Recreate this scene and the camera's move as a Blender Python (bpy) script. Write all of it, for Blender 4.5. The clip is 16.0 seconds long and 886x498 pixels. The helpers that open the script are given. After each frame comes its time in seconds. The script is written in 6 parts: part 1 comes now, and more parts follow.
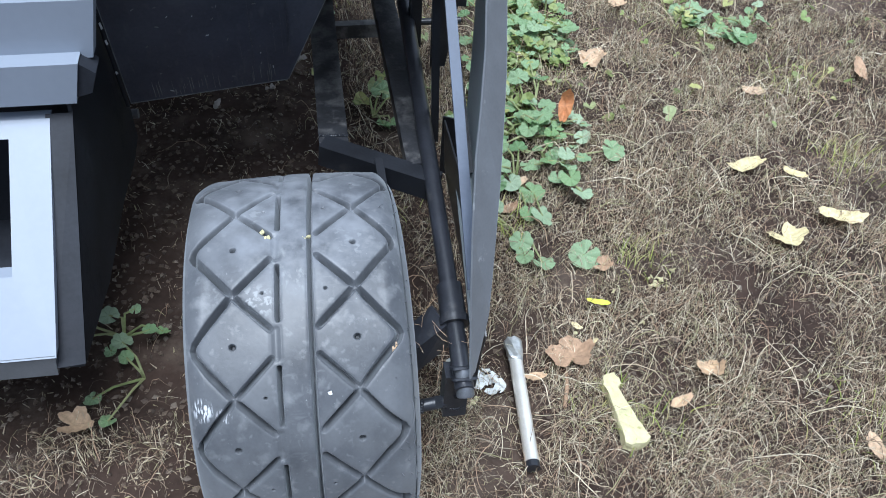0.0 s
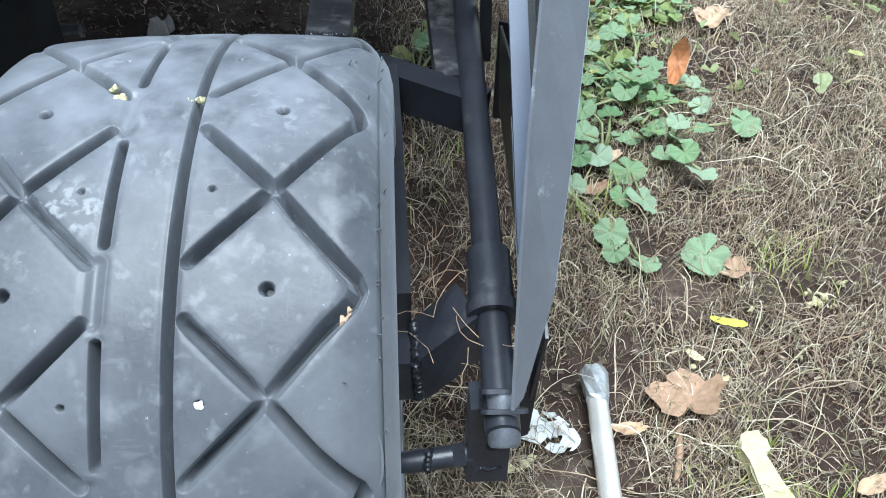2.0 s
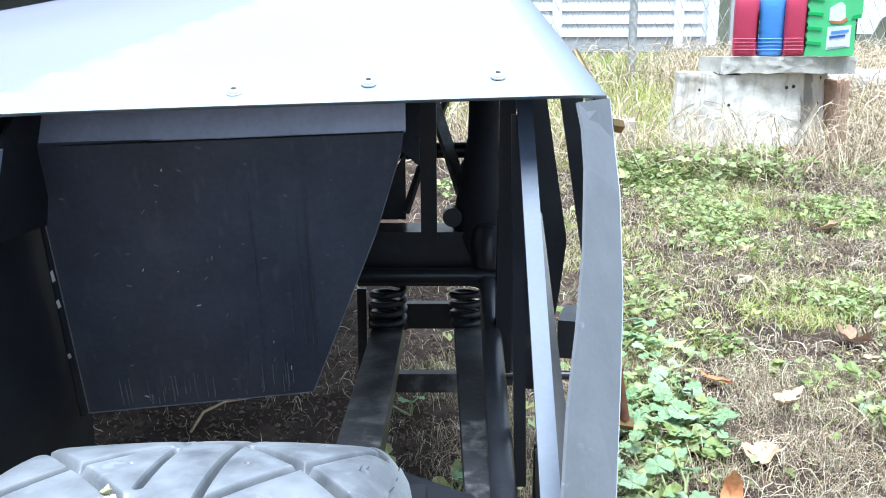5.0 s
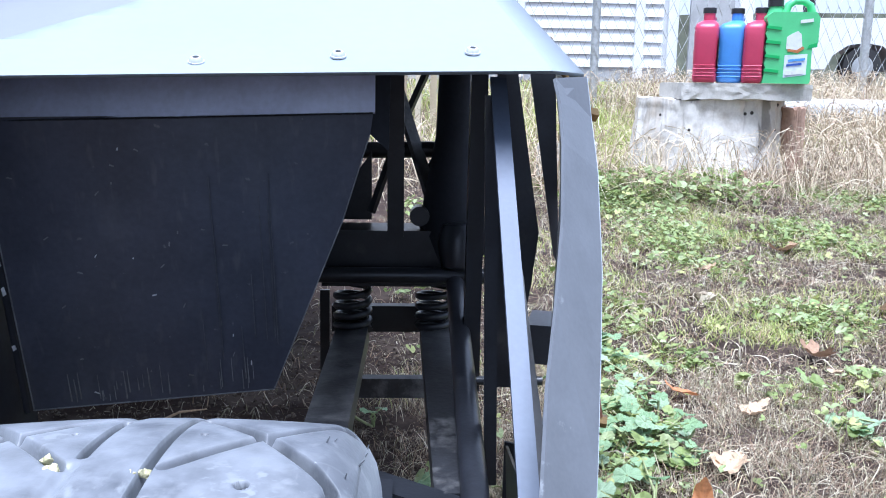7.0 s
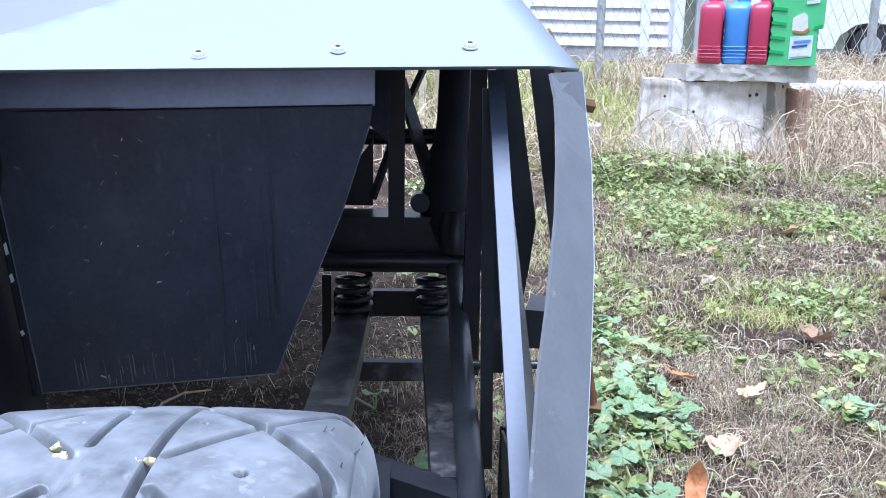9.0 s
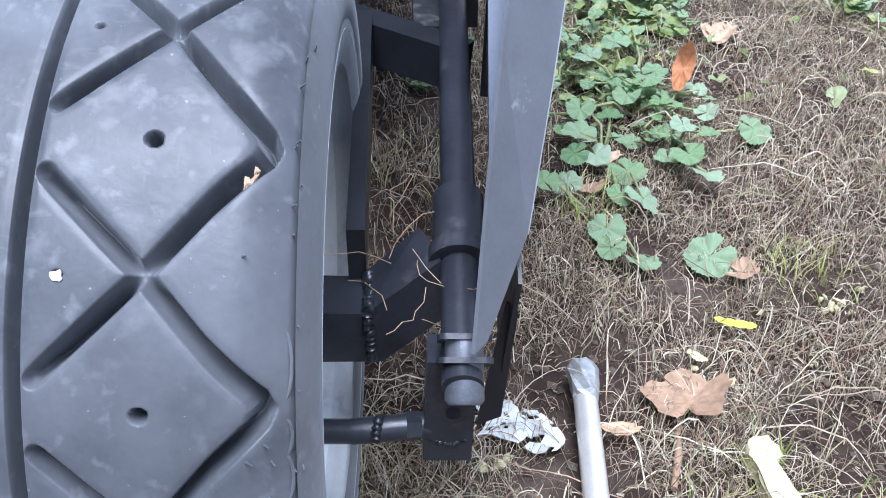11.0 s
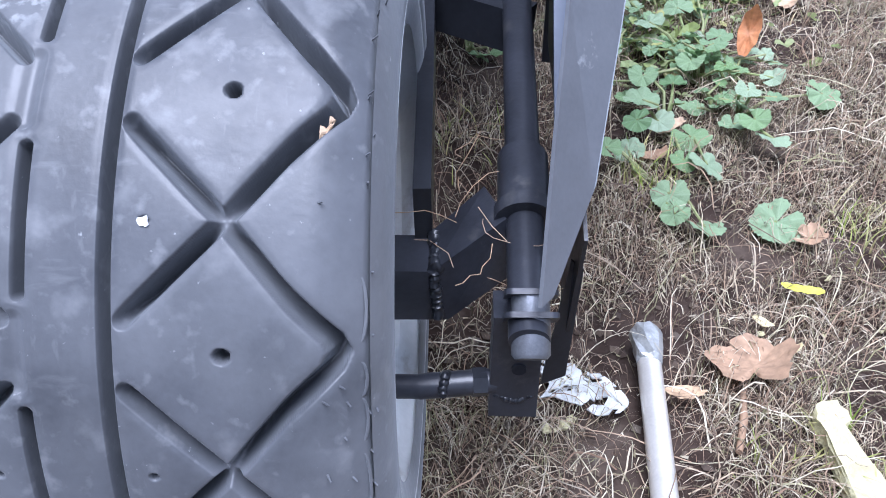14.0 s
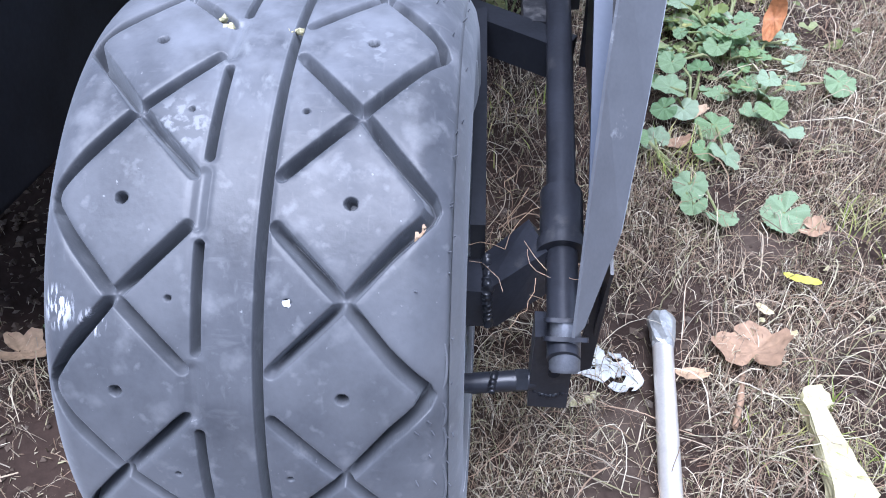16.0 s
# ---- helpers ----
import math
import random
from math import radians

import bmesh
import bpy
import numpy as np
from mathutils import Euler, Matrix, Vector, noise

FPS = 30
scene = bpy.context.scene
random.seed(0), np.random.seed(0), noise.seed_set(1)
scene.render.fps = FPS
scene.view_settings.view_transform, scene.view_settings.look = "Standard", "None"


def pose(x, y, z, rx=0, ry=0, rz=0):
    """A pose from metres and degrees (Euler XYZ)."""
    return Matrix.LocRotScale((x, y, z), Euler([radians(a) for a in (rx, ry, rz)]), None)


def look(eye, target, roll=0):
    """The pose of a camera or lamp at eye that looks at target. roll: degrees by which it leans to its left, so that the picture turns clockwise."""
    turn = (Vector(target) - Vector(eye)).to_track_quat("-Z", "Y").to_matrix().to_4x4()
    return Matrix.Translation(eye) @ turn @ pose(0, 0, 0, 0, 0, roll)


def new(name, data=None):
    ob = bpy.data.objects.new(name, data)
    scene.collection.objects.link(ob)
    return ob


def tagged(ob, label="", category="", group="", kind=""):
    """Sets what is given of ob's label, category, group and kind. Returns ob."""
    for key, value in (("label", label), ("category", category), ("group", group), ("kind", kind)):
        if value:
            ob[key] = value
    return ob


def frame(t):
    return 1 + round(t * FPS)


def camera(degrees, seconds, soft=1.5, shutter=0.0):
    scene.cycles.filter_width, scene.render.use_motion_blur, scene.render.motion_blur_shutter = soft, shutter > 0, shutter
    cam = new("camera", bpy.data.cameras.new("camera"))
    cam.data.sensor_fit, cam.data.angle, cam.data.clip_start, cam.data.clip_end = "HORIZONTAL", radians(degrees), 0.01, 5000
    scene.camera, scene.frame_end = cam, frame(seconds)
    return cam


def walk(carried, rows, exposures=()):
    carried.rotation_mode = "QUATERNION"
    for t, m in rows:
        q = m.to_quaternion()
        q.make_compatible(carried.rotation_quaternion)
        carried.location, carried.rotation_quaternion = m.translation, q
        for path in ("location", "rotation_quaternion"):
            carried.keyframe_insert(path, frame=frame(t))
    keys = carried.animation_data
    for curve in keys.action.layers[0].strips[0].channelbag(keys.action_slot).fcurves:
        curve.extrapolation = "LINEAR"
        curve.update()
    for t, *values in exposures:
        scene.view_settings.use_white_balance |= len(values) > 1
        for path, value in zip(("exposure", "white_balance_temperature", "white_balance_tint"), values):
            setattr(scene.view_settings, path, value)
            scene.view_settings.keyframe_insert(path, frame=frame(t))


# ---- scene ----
cam = camera(54.0, 16.0, soft=1.0, shutter=0.0)
PATH = [
    (0, (0.0249, -0.3992, 0.6688), (0.1565, 0.2827, -0.0507), 3.4),
    (0.5, (0.0961, -0.2751, 0.5012), (0.1333, 0.3831, -0.2507), 1.9),
    (1, (0.0915, -0.2455, 0.4013), (0.1473, 0.4231, -0.3402), 1.6),
    (1.5, (0.0858, -0.2535, 0.3982), (0.1275, 0.4452, -0.316), 0.7),
    (2, (0.0796, -0.2488, 0.4202), (0.124, 0.4994, -0.2417), 0.8),
    (2.5, (0.079, -0.2299, 0.4553), (0.1217, 0.6064, -0.0911), 1.3),
    (3, (0.0877, -0.2298, 0.473), (0.1108, 0.6706, 0.0384), 0.6),
    (3.5, (0.0896, -0.2228, 0.4654), (0.0988, 0.7019, 0.0852), -0.2),
    (4, (0.0841, -0.2138, 0.4122), (0.0805, 0.7295, 0.0803), 0.3),
    (4.5, (0.0889, -0.2337, 0.3957), (0.0711, 0.7272, 0.1195), -0.3),
    (5, (0.0923, -0.2384, 0.4), (0.0824, 0.737, 0.1797), -0.2),
    (5.2, (0.0915, -0.2369, 0.394), (0.0936, 0.743, 0.1943), 0.1),
    (7.3, (0.0873, -0.2251, 0.3741), (0.1257, 0.7565, 0.1876), 1.1),
    (7.5, (0.0881, -0.2261, 0.3742), (0.1253, 0.756, 0.1894), 1.4),
    (8, (0.0882, -0.2311, 0.378), (0.1208, 0.7504, 0.1888), 1.4),
    (8.5, (0.0904, -0.2314, 0.3793), (0.1188, 0.7487, 0.1832), 1.4),
    (9, (0.0906, -0.2339, 0.3819), (0.1209, 0.7427, 0.1691), 1.1),
    (9.3, (0.095, -0.2423, 0.3821), (0.1272, 0.7263, 0.1353), 2.3),
    (9.5, (0.0911, -0.2392, 0.3765), (0.135, 0.6997, 0.0351), 2.1),
    (10, (0.1017, -0.2521, 0.3649), (0.1452, 0.6201, -0.1223), 1.9),
    (10.2, (0.0994, -0.2427, 0.3566), (0.1474, 0.6059, -0.1702), 2.0),
    (12.3, (0.1001, -0.2519, 0.3422), (0.0988, 0.5336, -0.2766), 1.3),
    (12.5, (0.0993, -0.2539, 0.3442), (0.0946, 0.5335, -0.2722), 1.1),
    (13, (0.0954, -0.2571, 0.3463), (0.0871, 0.5359, -0.2629), 0.8),
    (13.5, (0.095, -0.254, 0.3431), (0.0755, 0.538, -0.2671), 0.3),
    (14, (0.096, -0.2514, 0.3416), (0.0678, 0.5349, -0.2757), -0.8),
    (14.5, (0.0969, -0.2507, 0.3402), (0.0619, 0.5285, -0.2855), -1.8),
    (15, (0.0949, -0.2503, 0.3391), (0.0542, 0.5255, -0.2907), -2.3),
    (15.5, (0.09, -0.2535, 0.3517), (0.0481, 0.5268, -0.2724), -1.5),
    (16, (0.0847, -0.2727, 0.4285), (0.03, 0.44, -0.2708), -1.3),
]
walk(cam, [(t, look(eye, target, roll)) for t, eye, target, roll in PATH],
     [(0, 0.58, 5500, 7), (1.2, 0.64, 5500, 6), (2.5, 0.94, 5450, 2), (3.5, 1.09, 5450, 3), (5, 1.41, 5450, 4), (7.3, 1.15, 5200, 14), (9, 1.10, 5150, 14), (10.2, 0.85, 5250, 13), (12.3, 0.84, 5300, 19), (16, 0.88, 5250, 19)])

# ---- sky and light: bright overcast ----
world = bpy.data.worlds.new("overcast")
scene.world = world
world.use_nodes = True
wn = world.node_tree.nodes
sky = wn.new("ShaderNodeTexSky")
sky.sky_type = "NISHITA"
sky.sun_disc = False
sky.sun_elevation = radians(76)
sky.sun_rotation = radians(200)
sky.air_density, sky.dust_density, sky.ozone_density = 1.0, 3.0, 1.0
wn["Background"].inputs["Strength"].default_value = 0.078
veil = wn.new("ShaderNodeMix")              # thin cloud over the whole sky
veil.data_type = "RGBA"
veil.inputs[0].default_value = 0.65
veil.inputs[7].default_value = (7.0, 7.3, 7.7, 1)
world.node_tree.links.new(sky.outputs["Color"], veil.inputs[6])
world.node_tree.links.new(veil.outputs[2], wn["Background"].inputs["Color"])
sun_data = bpy.data.lights.new("sun", "SUN")
sun_data.energy, sun_data.angle, sun_data.color = 3.9, radians(40), (1.0, 0.98, 0.95)
sun = new("sun", sun_data)
sun.matrix_world = look((-0.25, -1.5, 6), (0, 0.0, 0))


# ---- materials ----
def material(name, colour, rough=0.6, metal=0.0, scale=20.0, vary=0.25, bump=0.2, fine=200.0, dirt=None, dirt_amount=0.3, spec=0.5):
    """A surface with broad and fine variation, fine relief, and optional dirt of a shape of its own."""
    mat = bpy.data.materials.new(name)
    mat.use_nodes = True
    n, l = mat.node_tree.nodes, mat.node_tree.links
    b = n["Principled BSDF"]
    b.inputs["Roughness"].default_value, b.inputs["Metallic"].default_value = rough, metal
    b.inputs["Specular IOR Level"].default_value = spec
    co = n.new("ShaderNodeTexCoord")
    big = n.new("ShaderNodeTexNoise")
    big.inputs["Scale"].default_value, big.inputs["Detail"].default_value = scale, 6
    l.new(co.outputs["Object"], big.inputs["Vector"])
    small = n.new("ShaderNodeTexNoise")
    small.inputs["Scale"].default_value, small.inputs["Detail"].default_value = fine, 4
    l.new(co.outputs["Object"], small.inputs["Vector"])
    mix = n.new("ShaderNodeMath")
    mix.operation = "MULTIPLY_ADD"
    mix.inputs[1].default_value = 0.65
    l.new(big.outputs["Fac"], mix.inputs[0])
    half = n.new("ShaderNodeMath")
    half.operation = "MULTIPLY"
    half.inputs[1].default_value = 0.35
    l.new(small.outputs["Fac"], half.inputs[0])
    l.new(half.outputs[0], mix.inputs[2])
    ramp = n.new("ShaderNodeValToRGB")
    e = ramp.color_ramp.elements
    e[0].position, e[1].position = 0.3, 0.7
    e[0].color = (*[c * (1 - vary) for c in colour], 1)
    e[1].color = (*[min(1, c * (1 + vary)) for c in colour], 1)
    l.new(mix.outputs[0], ramp.inputs["Fac"])
    out = ramp.outputs["Color"]
    if dirt:
        d = n.new("ShaderNodeTexNoise")
        d.inputs["Scale"].default_value, d.inputs["Detail"].default_value, d.inputs["Roughness"].default_value = scale * 0.6, 9, 0.7
        shift = n.new("ShaderNodeVectorMath")
        shift.inputs[1].default_value = (3.1, 7.7, 1.3)
        l.new(co.outputs["Object"], shift.inputs[0])
        l.new(shift.outputs[0], d.inputs["Vector"])
        r = n.new("ShaderNodeValToRGB")
        r.color_ramp.elements[0].position, r.color_ramp.elements[1].position = 0.62 - 0.3 * dirt_amount, 0.8 - 0.2 * dirt_amount
        l.new(d.outputs["Fac"], r.inputs["Fac"])
        m = n.new("ShaderNodeMix")
        m.data_type = "RGBA"
        l.new(r.outputs["Color"], m.inputs[0])
        l.new(out, m.inputs[6])
        m.inputs[7].default_value = (*dirt, 1)
        out = m.outputs[2]
        mr = n.new("ShaderNodeMapRange")
        mr.inputs["To Min"].default_value, mr.inputs["To Max"].default_value = rough, min(1, rough + 0.3)
        l.new(r.outputs["Color"], mr.inputs["Value"])
        l.new(mr.outputs[0], b.inputs["Roughness"])
    l.new(out, b.inputs["Base Color"])
    if bump:
        bm = n.new("ShaderNodeBump")
        bm.inputs["Strength"].default_value, bm.inputs["Distance"].default_value = bump, 0.002
        l.new(mix.outputs[0], bm.inputs["Height"])
        l.new(bm.outputs["Normal"], b.inputs["Normal"])
    return mat




def rubber():
    """Worn tyre rubber: dusty film, pale scuffs and specks, fine scratches."""
    mat = material("tyre_rubber", (0.056, 0.060, 0.069), 0.44, 0, 22, 0.30, 0.14, 420, (0.092, 0.098, 0.110), 0.5)
    n, l = mat.node_tree.nodes, mat.node_tree.links
    b = n["Principled BSDF"]
    src = b.inputs["Base Color"].links[0].from_socket
    co = n.new("ShaderNodeTexCoord")
    fac = None
    for scale, stretch, lo, hi, amount in ((420, (1, 1, 1), 0.70, 0.76, 0.5), (50, (1, 7, 1), 0.62, 0.78, 0.18), (60, (6, 1, 2), 0.62, 0.78, 0.16), (20, (1, 1, 1), 0.42, 0.85, 0.24), (75, (1, 1, 1), 0.54, 0.76, 0.28), (170, (1, 1, 1), 0.56, 0.72, 0.22)):
        mp = n.new("ShaderNodeMapping")
        mp.inputs["Scale"].default_value = stretch
        mp.inputs["Rotation"].default_value = (0.3, 0.5, 0.8)
        l.new(co.outputs["Object"], mp.inputs["Vector"])
        t = n.new("ShaderNodeTexNoise")
        t.inputs["Scale"].default_value, t.inputs["Detail"].default_value = scale, 5
        l.new(mp.outputs[0], t.inputs["Vector"])
        m = n.new("ShaderNodeMapRange")
        m.inputs["From Min"].default_value, m.inputs["From Max"].default_value = lo, hi
        m.inputs["To Max"].default_value = amount
        l.new(t.outputs["Fac"], m.inputs["Value"])
        if fac is None:
            fac = m.outputs[0]
        else:
            a = n.new("ShaderNodeMath")
            a.operation = "MAXIMUM"
            l.new(fac, a.inputs[0])
            l.new(m.outputs[0], a.inputs[1])
            fac = a.outputs[0]
    mx = n.new("ShaderNodeMix")
    mx.data_type = "RGBA"
    l.new(fac, mx.inputs[0])
    l.new(src, mx.inputs[6])
    mx.inputs[7].default_value = (0.40, 0.41, 0.42, 1)
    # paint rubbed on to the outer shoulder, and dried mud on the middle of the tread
    # widest patch, on top: pale dust, with sky sheen put into its colour
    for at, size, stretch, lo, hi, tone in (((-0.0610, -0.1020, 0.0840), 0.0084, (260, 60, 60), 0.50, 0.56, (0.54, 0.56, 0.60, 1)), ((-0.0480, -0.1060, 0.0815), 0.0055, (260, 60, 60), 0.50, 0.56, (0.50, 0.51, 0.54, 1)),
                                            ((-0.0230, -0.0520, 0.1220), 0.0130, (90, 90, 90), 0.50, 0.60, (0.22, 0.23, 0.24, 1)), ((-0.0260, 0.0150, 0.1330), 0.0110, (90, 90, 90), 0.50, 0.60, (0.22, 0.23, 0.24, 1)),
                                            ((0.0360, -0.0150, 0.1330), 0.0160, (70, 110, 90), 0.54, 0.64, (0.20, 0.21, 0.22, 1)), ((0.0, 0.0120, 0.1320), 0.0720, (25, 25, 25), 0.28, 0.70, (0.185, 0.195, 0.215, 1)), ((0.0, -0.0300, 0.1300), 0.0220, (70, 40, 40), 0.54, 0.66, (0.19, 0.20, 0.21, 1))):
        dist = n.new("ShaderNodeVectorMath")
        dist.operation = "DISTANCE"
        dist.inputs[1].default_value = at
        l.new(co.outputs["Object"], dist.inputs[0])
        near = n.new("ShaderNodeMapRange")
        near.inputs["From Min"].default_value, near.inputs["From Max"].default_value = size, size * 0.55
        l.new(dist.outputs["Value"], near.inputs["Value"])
        mp = n.new("ShaderNodeMapping")
        mp.inputs["Scale"].default_value = stretch
        mp.inputs["Rotation"].default_value = (0.0, 0.6, 0.5)
        l.new(co.outputs["Object"], mp.inputs["Vector"])
        t = n.new("ShaderNodeTexNoise")
        t.inputs["Scale"].default_value, t.inputs["Detail"].default_value = 3.0, 4
        l.new(mp.outputs[0], t.inputs["Vector"])
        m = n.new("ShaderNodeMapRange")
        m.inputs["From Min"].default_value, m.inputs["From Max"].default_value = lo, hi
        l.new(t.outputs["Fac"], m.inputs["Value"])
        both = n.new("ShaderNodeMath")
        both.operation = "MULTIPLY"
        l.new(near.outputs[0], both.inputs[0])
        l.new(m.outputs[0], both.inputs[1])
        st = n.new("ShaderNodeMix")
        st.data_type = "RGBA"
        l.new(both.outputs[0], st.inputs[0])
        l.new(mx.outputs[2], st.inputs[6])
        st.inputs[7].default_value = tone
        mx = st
    b.inputs["Sheen Weight"].default_value, b.inputs["Sheen Roughness"].default_value = 0.22, 0.5
    b.inputs["Sheen Tint"].default_value = (0.85, 0.92, 1.0, 1)
    l.new(mx.outputs[2], b.inputs["Base Color"])
    return mat


RUBBER = rubber()
WHITE = material("white_paint", (0.25, 0.283, 0.307), 0.42, 0, 9, 0.05, 0.03, 160, (0.40, 0.43, 0.45), 0.12)
# the hood's white, with a lavender reflection put into the colour
WHITE_TINTED = material("white_paint_lavender_reflection", (0.215, 0.222, 0.305), 0.40, 0, 9, 0.05, 0.03, 160)
# the hood's white again, tone reset for how light falls on the nose
NOSE = material("white_paint_nose", (0.225, 0.253, 0.305), 0.42, 0, 9, 0.05, 0.03, 160)
FLANGE = material("grey_flange", (0.115, 0.122, 0.134), 0.32, 0.0, 60, 0.14, 0.08, 500, (0.5, 0.52, 0.53), -0.05)
BLUEGREY = material("blue_grey_paint", (0.085, 0.105, 0.150), 0.5, 0, 40, 0.12, 0.08, 400)
BLACK = material("black_paint", (0.016, 0.0175, 0.022), 0.32, 0, 40, 0.4, 0.12, 400, (0.05, 0.047, 0.045), 0.08)
SATIN = material("satin_black_paint", (0.024, 0.026, 0.033), 0.34, 0, 40, 0.4, 0.15, 400, (0.10, 0.098, 0.095), 0.15)
ARM = material("dusty_black_paint", (0.026, 0.027, 0.031), 0.45, 0, 40, 0.5, 0.3, 260, (0.21, 0.205, 0.20), 0.48)
PANEL = material("streaked_black_panel", (0.062, 0.068, 0.092), 0.34, 0, 25, 0.3, 0.08, 300, (0.05, 0.052, 0.06), 0.2)


def streak(mat, colour):
    """Dried water runs: thin upright streaks and dots of dust."""
    n, l = mat.node_tree.nodes, mat.node_tree.links
    b = n["Principled BSDF"]
    src = b.inputs["Base Color"].links[0].from_socket
    co = n.new("ShaderNodeTexCoord")
    for stretch, scale, lo, hi, amount in (((1, 1, 0.018), 170, 0.60, 0.74, 0.28), ((1, 1, 0.015), 60, 0.58, 0.80, 0.22), ((1, 1, 1), 170, 0.71, 0.76, 0.8)):
        mp = n.new("ShaderNodeMapping")
        mp.inputs["Scale"].default_value = stretch
        l.new(co.outputs["Object"], mp.inputs["Vector"])
        t = n.new("ShaderNodeTexNoise")
        t.inputs["Scale"].default_value, t.inputs["Detail"].default_value = scale, 3
        l.new(mp.outputs[0], t.inputs["Vector"])
        m = n.new("ShaderNodeMapRange")
        m.inputs["From Min"].default_value, m.inputs["From Max"].default_value, m.inputs["To Max"].default_value = lo, hi, amount
        l.new(t.outputs["Fac"], m.inputs["Value"])
        mx = n.new("ShaderNodeMix")
        mx.data_type = "RGBA"
        l.new(m.outputs[0], mx.inputs[0])
        l.new(src, mx.inputs[6])
        mx.inputs[7].default_value = (*colour, 1)
        src = mx.outputs[2]
    l.new(src, b.inputs["Base Color"])


streak(PANEL, (0.16, 0.165, 0.18))
LINER = material("black_liner", (0.017, 0.019, 0.025), 0.6, 0, 25, 0.4, 0.1, 300, (0.032, 0.033, 0.039), 0.3, 0.25)
LIP = material("grey_satin", (0.56, 0.60, 0.76), 0.30, 0.0, 30, 0.2, 0.05, 300)
STEEL = material("bright_steel", (0.76, 0.73, 0.67), 0.30, 0.55, 60, 0.12, 0.04, 700)
SCREW = material("zinc_screw", (0.55, 0.56, 0.58), 0.4, 0.4, 200, 0.2, 0.1, 900)
BOLT = material("dark_bolt", (0.17, 0.18, 0.20), 0.45, 0.5, 120, 0.3, 0.2, 900)
BRASS = material("brass", (0.24, 0.16, 0.07), 0.35, 0.8, 100, 0.25, 0.15, 600)
RUST = material("rusty_steel", (0.16, 0.07, 0.035), 0.8, 0.2, 80, 0.4, 0.3, 500)
SCRATCH = material("pale_scratch", (0.19, 0.195, 0.205), 0.7, 0, 80, 0.5, 0.2, 500)
STREAK = material("dried_streak", (0.085, 0.090, 0.105), 0.6, 0, 80, 0.5, 0.1, 500)
SCRAPE = material("pale_scrape", (0.60, 0.61, 0.63), 0.8, 0, 80, 0.3, 0.3, 500)
RIM = material("rim_paint", (0.75, 0.78, 0.80), 0.4, 0.0, 40, 0.1, 0.05, 400, (0.35, 0.32, 0.28), 0.2)
TAPE = material("silver_tape", (0.5, 0.51, 0.5), 0.35, 0.6, 150, 0.3, 0.8, 500)
FOAM = material("foam", (0.54, 0.50, 0.29), 0.9, 0, 90, 0.18, 1.0, 700, (0.28, 0.24, 0.13), 0.10)
PAPER = material("paper", (0.60, 0.62, 0.61), 0.8, 0, 60, 0.1, 0.3, 500, (0.3, 0.27, 0.22), 0.2)
STONE = material("stone", (0.36, 0.33, 0.30), 0.85, 0, 40, 0.2, 0.5, 400)
CONCRETE = material("concrete", (0.46, 0.44, 0.40), 0.9, 0, 12, 0.2, 0.6, 200, (0.25, 0.23, 0.2), 0.3)
BARK = material("weathered_wood", (0.60, 0.57, 0.52), 0.9, 0, 14, 0.22, 0.6, 110, (0.34, 0.28, 0.21), 0.25)


def weathered(mat):
    """Upright cracks and grain, and round dark worm holes."""
    n, l = mat.node_tree.nodes, mat.node_tree.links
    b = n["Principled BSDF"]
    src = b.inputs["Base Color"].links[0].from_socket
    co = n.new("ShaderNodeTexCoord")
    for stretch, scale, lo, hi, amount, tone in (((1, 1, 0.06), 55, 0.55, 0.70, 0.55, (0.20, 0.17, 0.14)), ((1, 1, 0.05), 18, 0.60, 0.66, 0.7, (0.13, 0.11, 0.09)), ((1, 1, 0.3), 9, 0.52, 0.62, 0.5, (0.55, 0.44, 0.31))):
        mp = n.new("ShaderNodeMapping")
        mp.inputs["Scale"].default_value = stretch
        l.new(co.outputs["Object"], mp.inputs["Vector"])
        t = n.new("ShaderNodeTexNoise")
        t.inputs["Scale"].default_value, t.inputs["Detail"].default_value = scale, 4
        l.new(mp.outputs[0], t.inputs["Vector"])
        m = n.new("ShaderNodeMapRange")
        m.inputs["From Min"].default_value, m.inputs["From Max"].default_value, m.inputs["To Max"].default_value = lo, hi, amount
        l.new(t.outputs["Fac"], m.inputs["Value"])
        mx = n.new("ShaderNodeMix")
        mx.data_type = "RGBA"
        l.new(m.outputs[0], mx.inputs[0])
        l.new(src, mx.inputs[6])
        mx.inputs[7].default_value = (*tone, 1)
        src = mx.outputs[2]
    hole = n.new("ShaderNodeTexVoronoi")
    hole.inputs["Scale"].default_value = 20
    l.new(co.outputs["Object"], hole.inputs["Vector"])
    m = n.new("ShaderNodeMapRange")
    m.inputs["From Min"].default_value, m.inputs["From Max"].default_value = 0.15, 0.10
    l.new(hole.outputs["Distance"], m.inputs["Value"])
    mx = n.new("ShaderNodeMix")
    mx.data_type = "RGBA"
    l.new(m.outputs[0], mx.inputs[0])
    l.new(src, mx.inputs[6])
    mx.inputs[7].default_value = (0.03, 0.025, 0.02, 1)
    l.new(mx.outputs[2], b.inputs["Base Color"])


